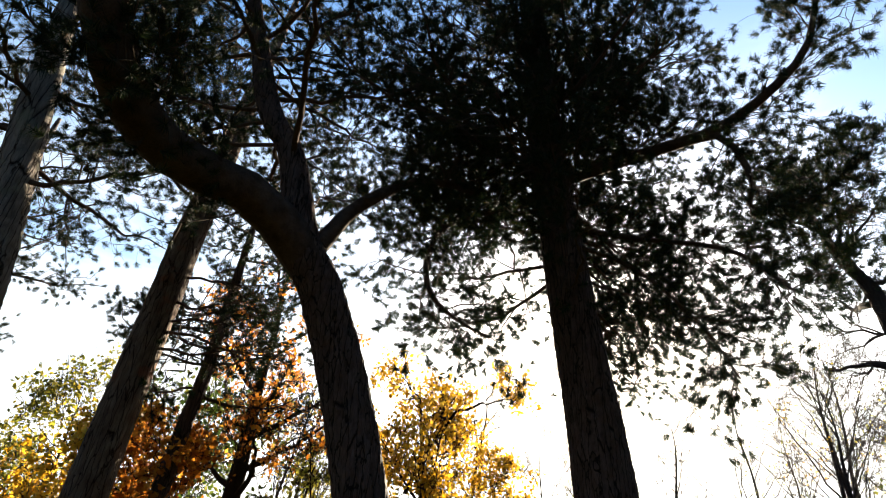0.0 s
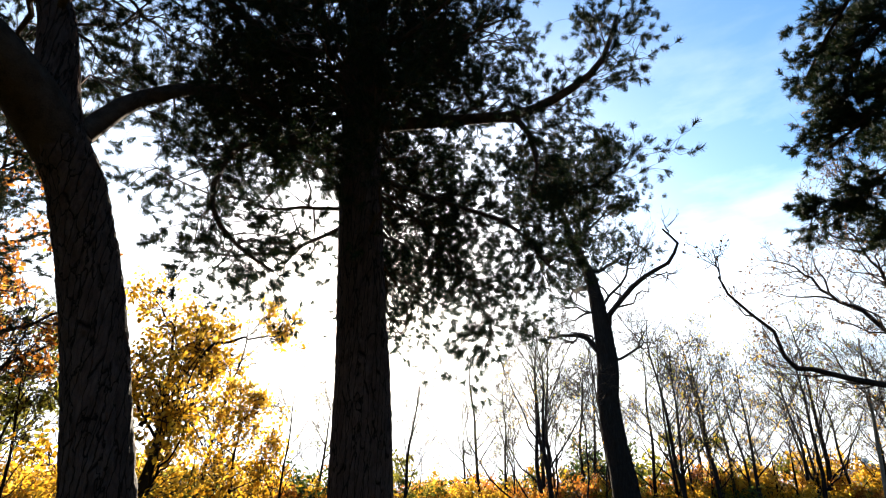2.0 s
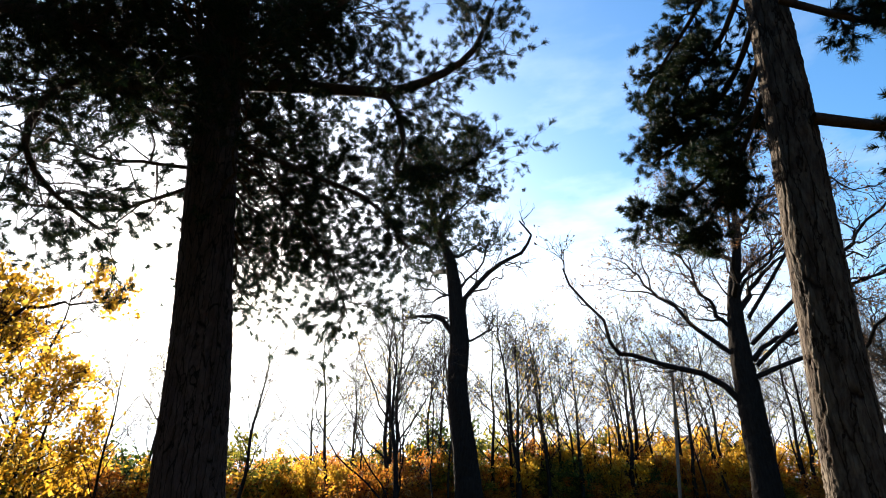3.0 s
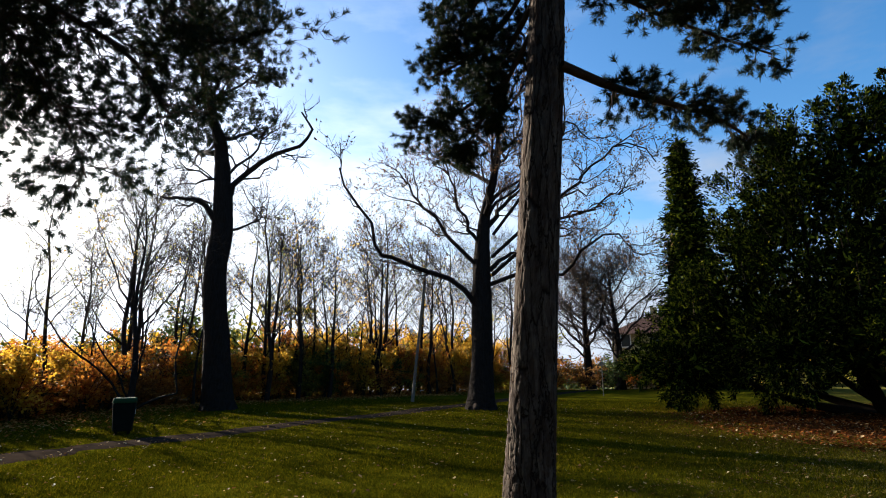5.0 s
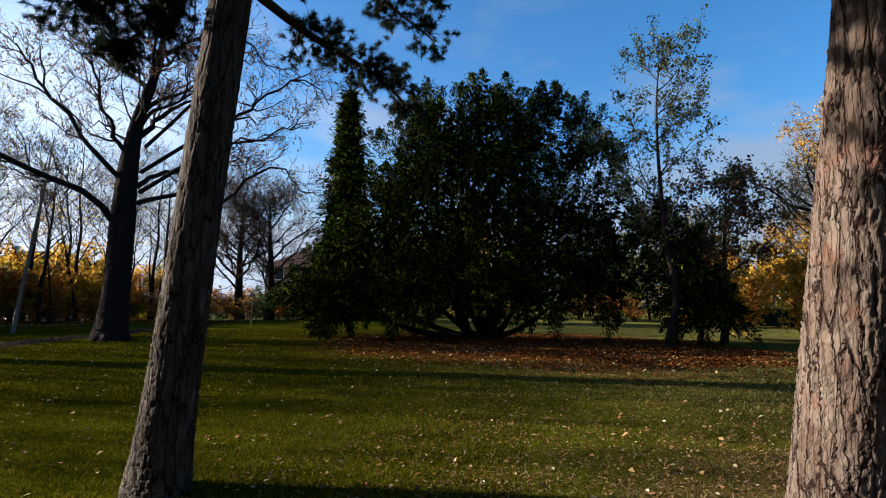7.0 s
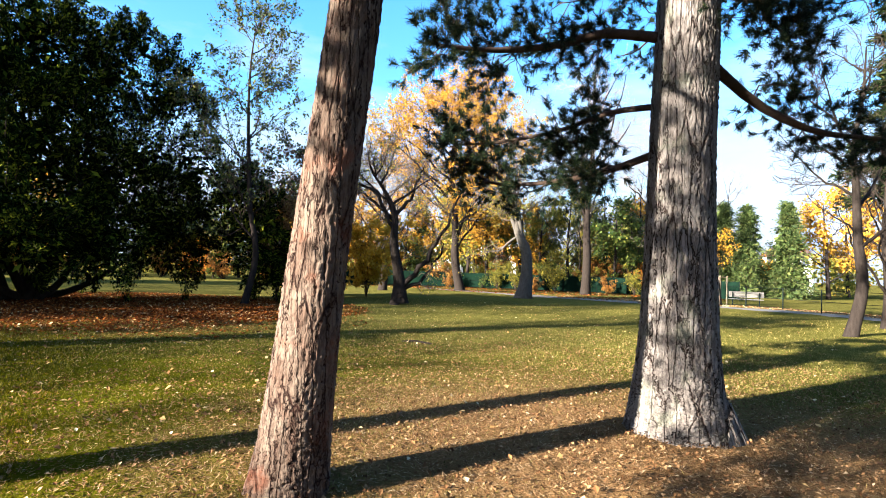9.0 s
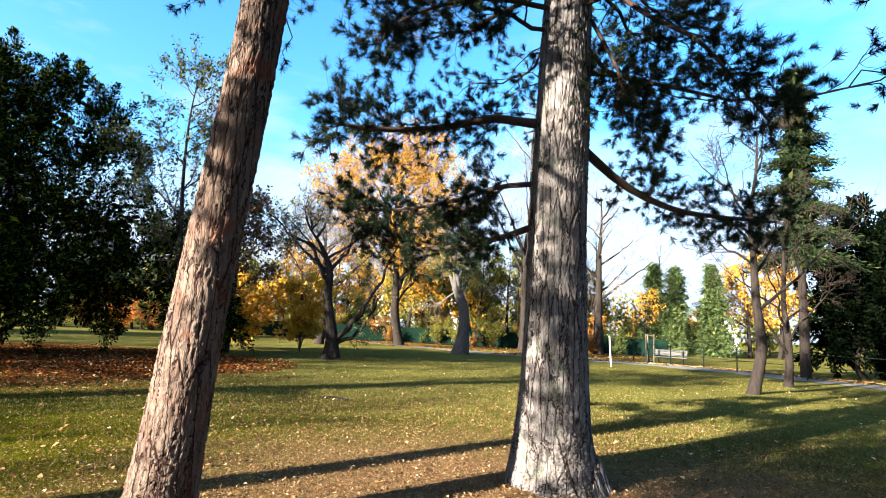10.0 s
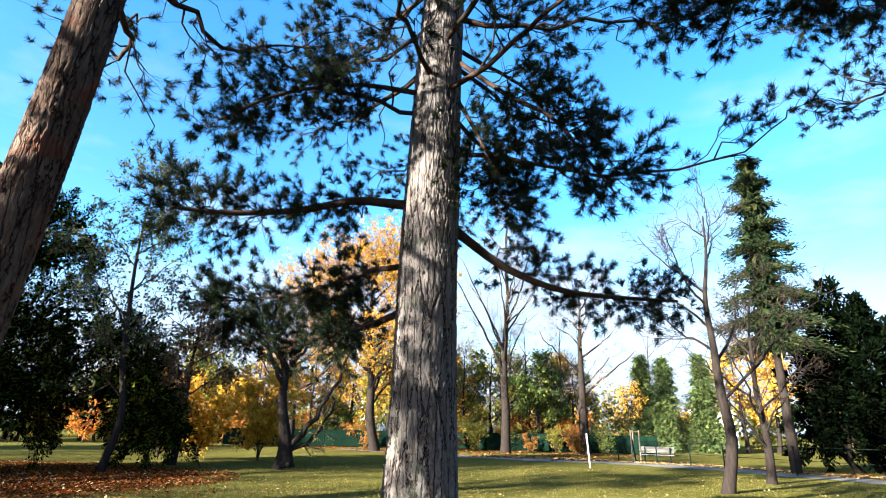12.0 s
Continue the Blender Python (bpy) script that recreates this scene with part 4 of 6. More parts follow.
for o in [o for o in scene.objects if o.name == "lopped_tree"]:
    rc = np.random.default_rng(15)
    top = [(*(np.array([17.1, 20.1, 16.4]) + rc.normal(size=3) * [1.7, 1.7, 2.2]), rc.uniform(0.25, 0.55)) for q in range(34)]
    tuft_crown(o, top + [(17.3, 20.2, 14.6, 0.9), (16.8, 20.5, 16.6, 1.1), (17.9, 19.4, 13.2, 0.8), (18.9, 18.2, 13.2, 0.7), (16.0, 21.0, 18.4, 1.1), (17.6, 19.8, 18.6, 1.2), (18.8, 18.6, 14.2, 0.6), (16.2, 21.0, 13.6, 0.7), (17.2, 20.1, 12.4, 0.6), (19.2, 17.8, 16.5, 0.8)], 5, 60, 30, 0.22, 0.026, 0.40)

bare_tree("oak_tree", "nearly bare oak with wide crooked limbs and withered leaves", (21.94, 8.19, 0), 14.5, 0.40, 22,
          limbs=[([(21.9, 8.28, 4.3), (20.85, 9.01, 5.73), (19.34, 9.87, 6.37), (17.81, 10.58, 7.04), (16.78, 11.27, 8.34), (15.86, 11.71, 9.24)], 0.129),
                 ([(21.95, 8.14, 5.97), (20.85, 9.0, 7.46), (19.89, 9.89, 8.83), (19.11, 10.31, 9.66)], 0.106),
                 ([(22.1, 7.7, 5.83), (22.79, 6.56, 7.13), (24.25, 4.82, 8.3)], 0.106),
                 ([(22.1, 7.7, 5.2), (22.9, 6.2, 6.0), (23.26, 4.69, 6.41), (22.91, 3.85, 7.26), (22.61, 2.4, 7.51), (22.66, 1.9, 6.87)], 0.099),
                 ([(22.1, 7.6, 6.4), (22.79, 4.50, 9.47), (22.98, 3.40, 10.14), (23.15, 2.05, 11.15), (23.24, 0.43, 10.13)], 0.085),
                 ([(22.1, 7.6, 5.6), (22.28, 4.49, 7.55), (22.49, 3.34, 7.83), (22.66, 1.94, 8.68), (22.73, 0.72, 8.89)], 0.085),
                 ([(22.1, 7.5, 7.4), (22.81, 4.40, 11.58), (23.02, 3.13, 12.64), (23.15, 1.97, 12.19)], 0.075),
                 ([(22.0, 8.0, 6.6), (22.2, 7.2, 8.6), (22.6, 6.0, 10.4), (22.8, 5.2, 12)], 0.099),
                 ([(22.0, 8.0, 6.9), (21.4, 8.9, 9.0), (20.8, 9.6, 11.3)], 0.099)],
          auto=10, z0=0.5, length=0.30, rise=0.7, levels=(10, 6, 4), leaf=BROWN, leaf_count=9000, leaf_size=0.11, sides=18,
          trunk=([(21.94, 8.19, -0.2), (21.97, 8.1, 2), (21.98, 8.06, 3.9), (22.0, 8.02, 6.1), (22.07, 7.82, 8.4), (22.24, 7.34, 10.5), (22.4, 7.0, 14)], [0.62, 0.46, 0.43, 0.38, 0.24, 0.14, 0.03]))


# ---- evergreens ----
def cone_tree(name, label, base, height, radius, seed, material, count, spray, shape=0.9, trunk_r=0.2, skirt=0.0, group="", layers=0):
    """A pointed evergreen: a trunk and many drooping sprays set round it, ragged at the edge."""
    rng = np.random.default_rng(seed)
    root = thing(name, base, label, "tree", group)
    b = np.array(base, float)
    axis = b + np.linspace(0, 1, 10)[:, None] * [0, 0, height * 0.97]
    axis[0, 2] -= 0.1
    v, f = tubes(axis[None], (trunk_r * np.linspace(1.2, 0.1, 10))[None], 10)
    part("trunk", mesh_of("trunk", v, [f], TREE_BARK), root)
    nb = max(60, count // 60)
    z = skirt + (1 - skirt) * rng.uniform(0, 1, nb) ** 1.25
    if layers:
        z = np.round(z * layers) / layers + rng.normal(size=nb) * 0.006
        z = np.clip(z, skirt, 0.995)
    a = rng.uniform(0, 2 * np.pi, nb)
    reach = radius * np.clip(1 - z, 0.01, 1) ** shape * rng.uniform(0.72, 1.12, nb) + 0.08
    s = np.linspace(0, 1, 6)[None, :, None]
    out = np.c_[np.sin(a), np.cos(a), 0 * a][:, None]
    P = b + np.array([0, 0, 1.0]) * (z * height)[:, None, None] + out * s * reach[:, None, None] + np.array([0, 0, 1.0]) * (0.12 * s - 0.42 * s**2) * reach[:, None, None]
    v, f = tubes(P, np.linspace(0.035, 0.008, 6)[None].repeat(nb, 0), 4)
    tagged(part("limb", mesh_of("limb", v, [f], TWIG), root), kind="stuff")
    per = count // nb
    t = rng.uniform(0.12, 1.05, (nb, per)) ** 0.7
    x = np.clip(t, 0, 1) * 5
    i = np.minimum(x.astype(int), 4)
    u = (x - i)[..., None]
    rows = np.arange(nb)[:, None]
    p = (P[rows, i] * (1 - u) + P[rows, i + 1] * u)
    p = p + rng.normal(size=p.shape) * spray * [0.8, 0.8, 0.28 if layers else 0.45]
    way = np.broadcast_to(out, p.shape)
    n = count // 6
    zi = skirt + (0.97 - skirt) * rng.uniform(0, 1, n) ** 1.25
    ai, ri = rng.uniform(0, 2 * np.pi, n), radius * (1 - zi) ** shape * np.sqrt(rng.uniform(0, 0.5, n)) * (0.5 if layers else 1)
    inner = b + np.c_[ri * np.sin(ai), ri * np.cos(ai), zi * height]
    v, fs = join(leaves(rng, p.reshape(-1, 3), spray, 0.26, 0.35, way.reshape(-1, 3) * 1.4), leaves(rng, inner, spray * 2.0, 0.45, 0.4))
    f = np.concatenate(fs)
    part("crown", mesh_of("crown", v, [f], material, False), root)
    return root


def yew_tree(label, base, lobes, seed, count, spray, stems, name="yew_tree", needle=None):
    """A broad dark evergreen of many plumes on a cluster of stems."""
    rng = np.random.default_rng(seed)
    root = thing(name, base, label, "tree")
    b = np.array(base, float)
    P = []
    for q in range(stems):
        a = rng.uniform(0, 2 * np.pi)
        lo = lobes[q % len(lobes)]
        end = np.array([lo[0], lo[1], lo[2]]) + rng.normal(size=3) * 0.4
        start = b + [0.5 * math.sin(a), 0.5 * math.cos(a), -0.1]
        mid = start * 0.55 + end * 0.45 + [0.5 * math.sin(a), 0.5 * math.cos(a), -0.6]
        P.append(spline([start, mid, end], 12))
    P = np.array(P)
    limb_parts(root, P, np.linspace(0.17, 0.05, 12)[None].repeat(len(P), 0), TREE_BARK, 8, "stem")
    # plumes that sweep outwards and up, the low ones level and drooping at their ends
    tip, way, size = [], [], []
    for x, y, z, rx, rz in lobes:
        n = 4 + int(5.0 * rx * rx)
        d = unit(rng.normal(size=(n, 3)) + [0, 0, 0.25])
        c = np.array([x, y, z]) + d * rng.uniform(0.72, 1.02, (n, 1)) * [rx, rx, rz]
        c[:, 2] = np.maximum(c[:, 2], 0.35 + rng.uniform(0, 0.4, n))
        high = np.clip((c[:, 2:] - 1.5) / 4.0, 0, 1)
        tip.append(c)
        way.append(unit(d * [1, 1, 0.4] + [0, 0, 1.0] * (1.5 * high - 0.15)))
        size.append(rng.uniform(0.7, 1.7, n) * min(1.0, 0.6 + rx * 0.25))
    tip, way, size = np.vstack(tip), np.vstack(way), np.concatenate(size)
    s = np.linspace(0, 1, 6)[None, :, None]
    B = tip[:, None] + size[:, None, None] * (way[:, None] * (s - 0.75) + np.array([0, 0, -0.22]) * s**2 * (1 - way[:, None, 2:]))
    B[:, :, 2] = np.maximum(B[:, :, 2], 0.15)
    v, f = tubes(B, np.linspace(0.022, 0.005, 6)[None].repeat(len(B), 0), 3)
    tagged(part("twig", mesh_of("twig", v, [f], TWIG), root), kind="stuff")
    per = max(6, count // len(tip))
    u = rng.uniform(0, 1.02, (len(tip), per)) ** 0.85
    x = np.clip(u, 0, 1) * 5
    i = np.minimum(x.astype(int), 4)
    rows = np.arange(len(tip))[:, None]
    k = (x - i)[..., None]
    p = B[rows, i] * (1 - k) + B[rows, i + 1] * k
    off = rng.normal(size=p.shape) * [1, 1, 0.75]
    p = p + off * (0.27 * size[:, None] * np.clip(1.04 - u, 0.05, 1) ** 0.8)[..., None]
    p[..., 2] = np.maximum(p[..., 2], 0.12)
    w = np.broadcast_to(way[:, None], p.shape) * 1.2 + off * 0.45
    inner = []
    for x, y, z, rx, rz in lobes:
        n = int(170 * rx * rx)
        inner.append(np.array([x, y, z]) + unit(rng.normal(size=(n, 3))) * rng.uniform(0.1, 0.68, (n, 1)) * [rx, rx, rz])
    inner = np.vstack(inner)
    inner = inner[inner[:, 2] > 0.8]
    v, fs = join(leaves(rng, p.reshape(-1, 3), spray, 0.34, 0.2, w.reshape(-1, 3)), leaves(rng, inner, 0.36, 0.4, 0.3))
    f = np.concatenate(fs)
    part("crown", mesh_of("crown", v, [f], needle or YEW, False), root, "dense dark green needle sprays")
    return root


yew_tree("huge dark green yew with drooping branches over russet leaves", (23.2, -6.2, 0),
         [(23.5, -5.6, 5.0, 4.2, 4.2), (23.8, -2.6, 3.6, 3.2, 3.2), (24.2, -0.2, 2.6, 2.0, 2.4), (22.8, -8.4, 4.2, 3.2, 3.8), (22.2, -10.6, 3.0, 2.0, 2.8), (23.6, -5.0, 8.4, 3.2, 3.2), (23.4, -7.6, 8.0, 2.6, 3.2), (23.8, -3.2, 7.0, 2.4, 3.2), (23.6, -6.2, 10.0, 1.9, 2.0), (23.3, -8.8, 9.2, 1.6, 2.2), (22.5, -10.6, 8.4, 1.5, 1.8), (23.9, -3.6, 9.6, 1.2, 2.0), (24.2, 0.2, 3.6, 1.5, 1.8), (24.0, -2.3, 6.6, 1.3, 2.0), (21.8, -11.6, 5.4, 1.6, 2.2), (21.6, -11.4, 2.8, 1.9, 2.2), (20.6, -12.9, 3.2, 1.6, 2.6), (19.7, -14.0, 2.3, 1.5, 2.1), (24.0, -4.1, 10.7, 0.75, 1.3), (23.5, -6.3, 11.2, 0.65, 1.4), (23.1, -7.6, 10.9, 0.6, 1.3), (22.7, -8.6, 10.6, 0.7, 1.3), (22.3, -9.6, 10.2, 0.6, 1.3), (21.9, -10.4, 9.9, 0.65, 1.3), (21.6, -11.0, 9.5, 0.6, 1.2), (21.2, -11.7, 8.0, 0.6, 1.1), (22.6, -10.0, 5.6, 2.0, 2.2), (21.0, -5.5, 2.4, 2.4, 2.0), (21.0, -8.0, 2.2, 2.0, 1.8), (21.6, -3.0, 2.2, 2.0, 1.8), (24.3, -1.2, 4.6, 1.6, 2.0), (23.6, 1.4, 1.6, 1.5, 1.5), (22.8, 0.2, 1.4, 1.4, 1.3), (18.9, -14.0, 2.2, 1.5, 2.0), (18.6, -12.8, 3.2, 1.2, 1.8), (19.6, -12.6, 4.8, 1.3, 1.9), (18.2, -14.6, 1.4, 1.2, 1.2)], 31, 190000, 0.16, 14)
yew_tree("broad evergreen beside the footpath, shade put into its needle colour", (-4.9, -37.1, 0),
         [(-5.0, -37.1, 2.8, 2.6, 2.8), (-3.2, -37.0, 2.2, 1.8, 2.2), (-7.0, -37.0, 2.2, 1.9, 2.4), (-4.9, -37.0, 5.6, 2.2, 2.4), (-3.4, -37.2, 4.6, 1.6, 2.0), (-7.0, -37, 4.4, 1.5, 2.0), (-4.7, -37.1, 8.0, 1.3, 1.8), (-5.9, -37.1, 6.8, 1.3, 1.8)], 32, 26000, 0.32, 6, needle=SHADED_YEW)
cone_tree("thuja_tree", "tall narrow dark conifer with a pointed top", (49.7, -0.5, 0), 21.5, 4.2, 33, YEW, 22000, 0.42, 0.8, 0.4)
cone_tree("spruce_tree", "tall ragged spruce with layered drooping boughs", (-1.9, -34.1, 0), 16.4, 3.4, 34, SPRUCE, 14000, 0.28, 0.7, 0.22, 0.36, layers=13)
for x, y, h, rr, sd in ((11.3, -60.5, 9.3, 2.0, 35), (9.3, -61.0, 9.0, 2.3, 36), (5.9, -61.5, 9.2, 2.2, 37), (17.5, -52.0, 7.5, 1.9, 38)):
    cone_tree("thuja_tree", "pointed green conifer behind the far lawn", (x, y, 0), h, rr, sd, THUJA, 11000, 0.30, 0.62, 0.15, group="conifers on the far lawn")
cone_tree("spruce_tree", "broad spruce with hanging green boughs by the path", (-10.0, -28.5, 0), 15.5, 4.6, 39, SPRUCE, 24000, 0.27, 0.7, 0.25, 0.03, layers=14)
cone_tree("thuja_tree", "light green conifer behind the far path", (-9.0, -49.8, 0), 8.5, 2.4, 40, THUJA, 10000, 0.32, 0.6, 0.2)


# ---- shrubs and broad-leaved trees ----
def shrub(label, base, w, h, seed, leaf, count, leaf_size=0.14, stems=10, name="shrub", group="autumn shrubs"):
    rng = np.random.default_rng(seed)
    root = thing(name, base, label, "shrub", group)
    b = np.array(base, float)
    a = rng.uniform(0, 2 * np.pi, stems)
    s = np.linspace(0, 1, 8)[None, :, None]
    out = np.c_[np.sin(a), np.cos(a), 0 * a][:, None] * (w * 0.5 * rng.uniform(0.2, 1.0, (stems, 1, 1)))
    up = h * rng.uniform(0.65, 1.0, (stems, 1, 1)) * np.array([0, 0, 1.0])
    P = b + out * s**1.4 + up * s + np.cumsum(rng.normal(size=(stems, 8, 3)) * 0.03 * h / 3, 1) * s
    l1, r1 = sprout(rng, P, 6, (0.1, 1), 50, h * 0.32, 4, 0.010, (0, 0, 0.1), 0.2)
    l2, r2 = sprout(rng, l1, 3, (0.2, 1), 45, h * 0.16, 3, 0.006, (0, 0, 0.05), 0.2)
    v, f = join(tubes(P, np.linspace(0.022, 0.008, 8)[None].repeat(stems, 0), 4), tubes(l1, r1, 3), tubes(l2, r2, 3))
    tagged(part("stem", mesh_of("stem", v, f, TWIG), root), kind="stuff")
    pool = np.concatenate([ends(rng, l2, 3, 1.0)[0], ends(rng, l1, 2, 0.6)[0]])
    p = pool[rng.choice(len(pool), count)] + rng.normal(size=(count, 3)) * 0.09
    v, f = leaves(rng, p, leaf_size)
    part("crown", mesh_of("crown", v, [f], leaf, False), root)
    return root


rng = np.random.default_rng(77)
SHRUBS = [shrub("low shrub full of yellow autumn leaves", (11.5, 21.5, 0), 3.4, 2.9, 41, YELLOW, 2200, 0.15),
          shrub("tangled shrub with orange-brown leaves", (14.6, 22.5, 0), 3.2, 2.7, 42, ORANGE, 2000, 0.15),
          shrub("shrub with olive green leaves turning yellow", (8.6, 21.0, 0), 3.2, 3.0, 43, OLIVE, 1900, 0.15),
          shrub("half-bare shrub with rusty withered leaves", (17.0, 24.0, 0), 3.0, 2.4, 44, RUSTY, 1600, 0.15),
          shrub("thin green shrub at the grove's edge", (5.6, 21.5, 0), 2.8, 3.2, 45, GREEN, 1700, 0.15)]
HEDGE = [(-16, 15.5), (-9, 18), (0, 20), (9, 22), (18, 25.5), (27, 23), (36, 18.5), (48, 14)]
row = spline([(*p, 0) for p in HEDGE], 54)
for q, (x, y, _) in enumerate(row):
    for back in (0, 1, 2):
        k = int(rng.choice(5, p=[0.40, 0.24, 0.20, 0.08, 0.08]))
        s = rng.uniform(0.85, 1.25) * (1.15 if back else 1.0)
        low = 0.78 if x < 20 else 1.05
        copy_thing(SHRUBS[k], Matrix.LocRotScale((x + rng.normal() * 0.7, y + 2.6 * back + rng.normal() * 0.5, -0.03), Euler((0, 0, rng.uniform(0, 6.28))), (s, s, s * low * rng.uniform(0.85, 1.1))))

for q, (x, y, _) in enumerate(row):
    s = rng.uniform(0.45, 0.75)
    copy_thing(SHRUBS[int(rng.choice([0, 1, 1, 2, 3]))], Matrix.LocRotScale((x + rng.normal() * 0.5, y - 0.6 + rng.normal() * 0.5, -0.03), Euler((0, 0, rng.uniform(0, 6.28))), (s * 1.5, s * 1.5, s)))
for x, y in ((40, 11.5), (43, 10.0), (45.5, 7.8), (46, 5.6), (46.5, 3.6), (46, 1.8), (45, 0.2), (50, 4.6), (52, 2.5), (51, 9.5), (54, 6.0), (55, -1.0)):
    s = rng.uniform(1.0, 1.35)
    copy_thing(SHRUBS[int(rng.choice([1, 3, 4, 4]))], Matrix.LocRotScale((x, y, -0.03), Euler((0, 0, rng.uniform(0, 6.28))), (s * 1.2, s * 1.2, s * 0.8)))

for x, y in ((20.5, 29.5), (23, 28.5), (25, 27.5), (27.5, 26.5), (29, 25.5), (31, 24.5), (33, 23.8), (35, 22.6), (37, 21.8), (39.5, 20.2), (42, 19), (44.5, 17.6), (47, 16.4), (50, 14)):
    s = rng.uniform(1.35, 1.9)
    copy_thing(SHRUBS[int(rng.choice([0, 2, 2, 4, 0]))], Matrix.LocRotScale((x, y, -0.03), Euler((0, 0, rng.uniform(0, 6.28))), (s, s, s)))
line = spline([(*p, 0) for p in HEDGE], 600)
foot = line[rng.integers(0, 600, 34000)] + np.c_[rng.normal(size=34000) * 0.5, 1.8 + rng.normal(size=34000) * 1.5, 1.2 * rng.uniform(0, 1, 34000) ** 1.8]
v, f = leaves(rng, foot, 0.17, 0.6, 0.3)
tagged(new("undergrowth", mesh_of("undergrowth", v, [f], RUSTY, False)), "low brown tangle of undergrowth beneath the shrubs", "undergrowth", kind="stuff")

SAPLINGS = [bare_tree("sapling", "slim bare sapling with fine upright twigs", (13.2, 23.0, 0), 8.5, 0.095, 51, auto=11, z0=0.22, length=0.34, rise=1.1, levels=(5, 4, 2), group="saplings", sides=8),
            bare_tree("sapling", "thin leaning sapling with a few yellow leaves", (21.0, 23.5, 0), 7.2, 0.075, 52, auto=10, z0=0.3, length=0.32, rise=1.2, levels=(5, 3, 2), leaf=YELLOW, leaf_count=320, leaf_size=0.10, group="saplings", lean=(0.7, 0.3), sides=8),
            bare_tree("sapling", "bare many-branched young tree by the shrubs", (28.5, 20.5, 0), 9.5, 0.12, 53, auto=13, z0=0.25, length=0.32, rise=1.0, levels=(5, 4, 2), leaf=OLIVE, leaf_count=420, leaf_size=0.11, group="saplings", sides=8)]
line = spline([(*p, 0) for p in HEDGE[2:]], 40)
for q, (x, y, _) in enumerate(line):
    for again in range(q % 2 if x < 14 else (1 if x < 21 else 2)):
        s = rng.uniform(0.65, 1.1) * (0.8 if x < 16 else 1.32)
        copy_thing(SAPLINGS[int(rng.integers(3))], Matrix.LocRotScale((x + rng.normal() * 0.6, y - 0.8 + 1.2 * again + rng.normal() * 1.1, -0.02), Euler((rng.normal() * 0.05, rng.normal() * 0.05, rng.uniform(0, 6.28))), (s, s, s)))
# a bare clump by the bin, forked low
bare_tree("young_tree", "bare young tree forked near the ground", (13.4, 18.2, 0), 7.6, 0.12, 54,
          limbs=[([(13.4, 18.2, 0.4), (12.9, 18.6, 1.4), (12.2, 19.2, 2.6), (11.5, 19.8, 4.2), (11.2, 20.1, 5.6)], 0.045),
                 ([(13.4, 18.2, 0.7), (13.0, 18.5, 1.8), (12.4, 19.0, 3.2), (12.1, 19.2, 5.0)], 0.04),
                 ([(13.4, 18.2, 0.2), (14.1, 17.7, 1.2), (14.5, 17.4, 2.8), (14.9, 17.1, 5.2), (15.1, 17.0, 7.0)], 0.05),
                 ([(13.5, 18.2, 0.9), (13.8, 17.9, 2.4), (13.9, 17.8, 4.4)], 0.05)],
          auto=7, z0=0.3, length=0.30, rise=1.5, levels=(7, 5, 3), sides=10)
# maples at the grove's edge
bare_tree("maple_tree", "small maple glowing with yellow autumn leaves", (-0.5, 12.6, 0), 5.2, 0.12, 55,
          limbs=[([(-0.5, 12.6, 3.0), (0.2, 12.5, 4.1), (0.9, 12.3, 4.6), (1.5, 12.1, 4.75)], 0.05)],
          auto=15, z0=0.2, length=0.38, rise=0.6, levels=(6, 4, 3), leaf=YELLOW, leaf_count=6500, leaf_size=0.115)
bare_tree("maple_tree", "maple with orange autumn leaves among the pines", (-4.0, 11.4, 0), 7.2, 0.24, 56, auto=12, z0=0.3, length=0.30, rise=0.6, levels=(6, 5, 3), leaf=ORANGE, leaf_count=4600, leaf_size=0.11, lean=(0.3, 0.0))
for x, y, h, sd, leaf, n in ((-7.0, 11.6, 3.9, 57, YELLOW, 5600), (-4.6, 10.3, 3.3, 58, ORANGE, 4600), (-3.0, 13.6, 4.4, 59, OLIVE, 3600), (-5.6, 13.8, 5.2, 47, GREEN, 4200), (1.6, 15.6, 4.0, 48, YELLOW, 3600), (-8.8, 14.0, 5.0, 49, OLIVE, 4200)):
    bare_tree("maple_tree", "young maple with yellow and orange leaves", (x, y, 0), h, 0.07, sd, auto=14, z0=0.12, length=0.44, rise=0.5, levels=(6, 4, 3), leaf=leaf, leaf_count=n, leaf_size=0.13)
for x, y, s in ((-3.4, 11.9, 0.62), (-2.7, 12.3, 0.58), (-2.1, 12.0, 0.55), (2.6, 14.2, 0.55), (-5.9, 12.4, 0.6)):
    copy_thing(SAPLINGS[0], Matrix.LocRotScale((x, y, -0.02), Euler((0.04 * x, 0.06, 2.3 * x)), (s * 0.7, s * 0.7, s)))
# the yew's smaller neighbours
bare_tree("young_tree", "small tree with thin green and yellow foliage", (18.3, -12.2, 0), 11.5, 0.13, 60, auto=15, z0=0.2, length=0.26, rise=0.9, levels=(6, 4, 4), leaf=DEEP_GREEN, leaf_count=6000, leaf_size=0.13)
shrub("copper brown shrub beside the yew", (19.5, -14.5, 0), 4.0, 4.2, 61, BROWN, 4200, 0.13)
shrub("large shrub with bright yellow leaves", (20.6, -20.9, 0), 5.2, 4.6, 62, YELLOW, 6000, 0.19, 16)
shrub("spreading shrub thick with yellow leaves", (23.2, -19.2, 0), 5.0, 4.2, 79, YELLOW, 5000, 0.19, 16)
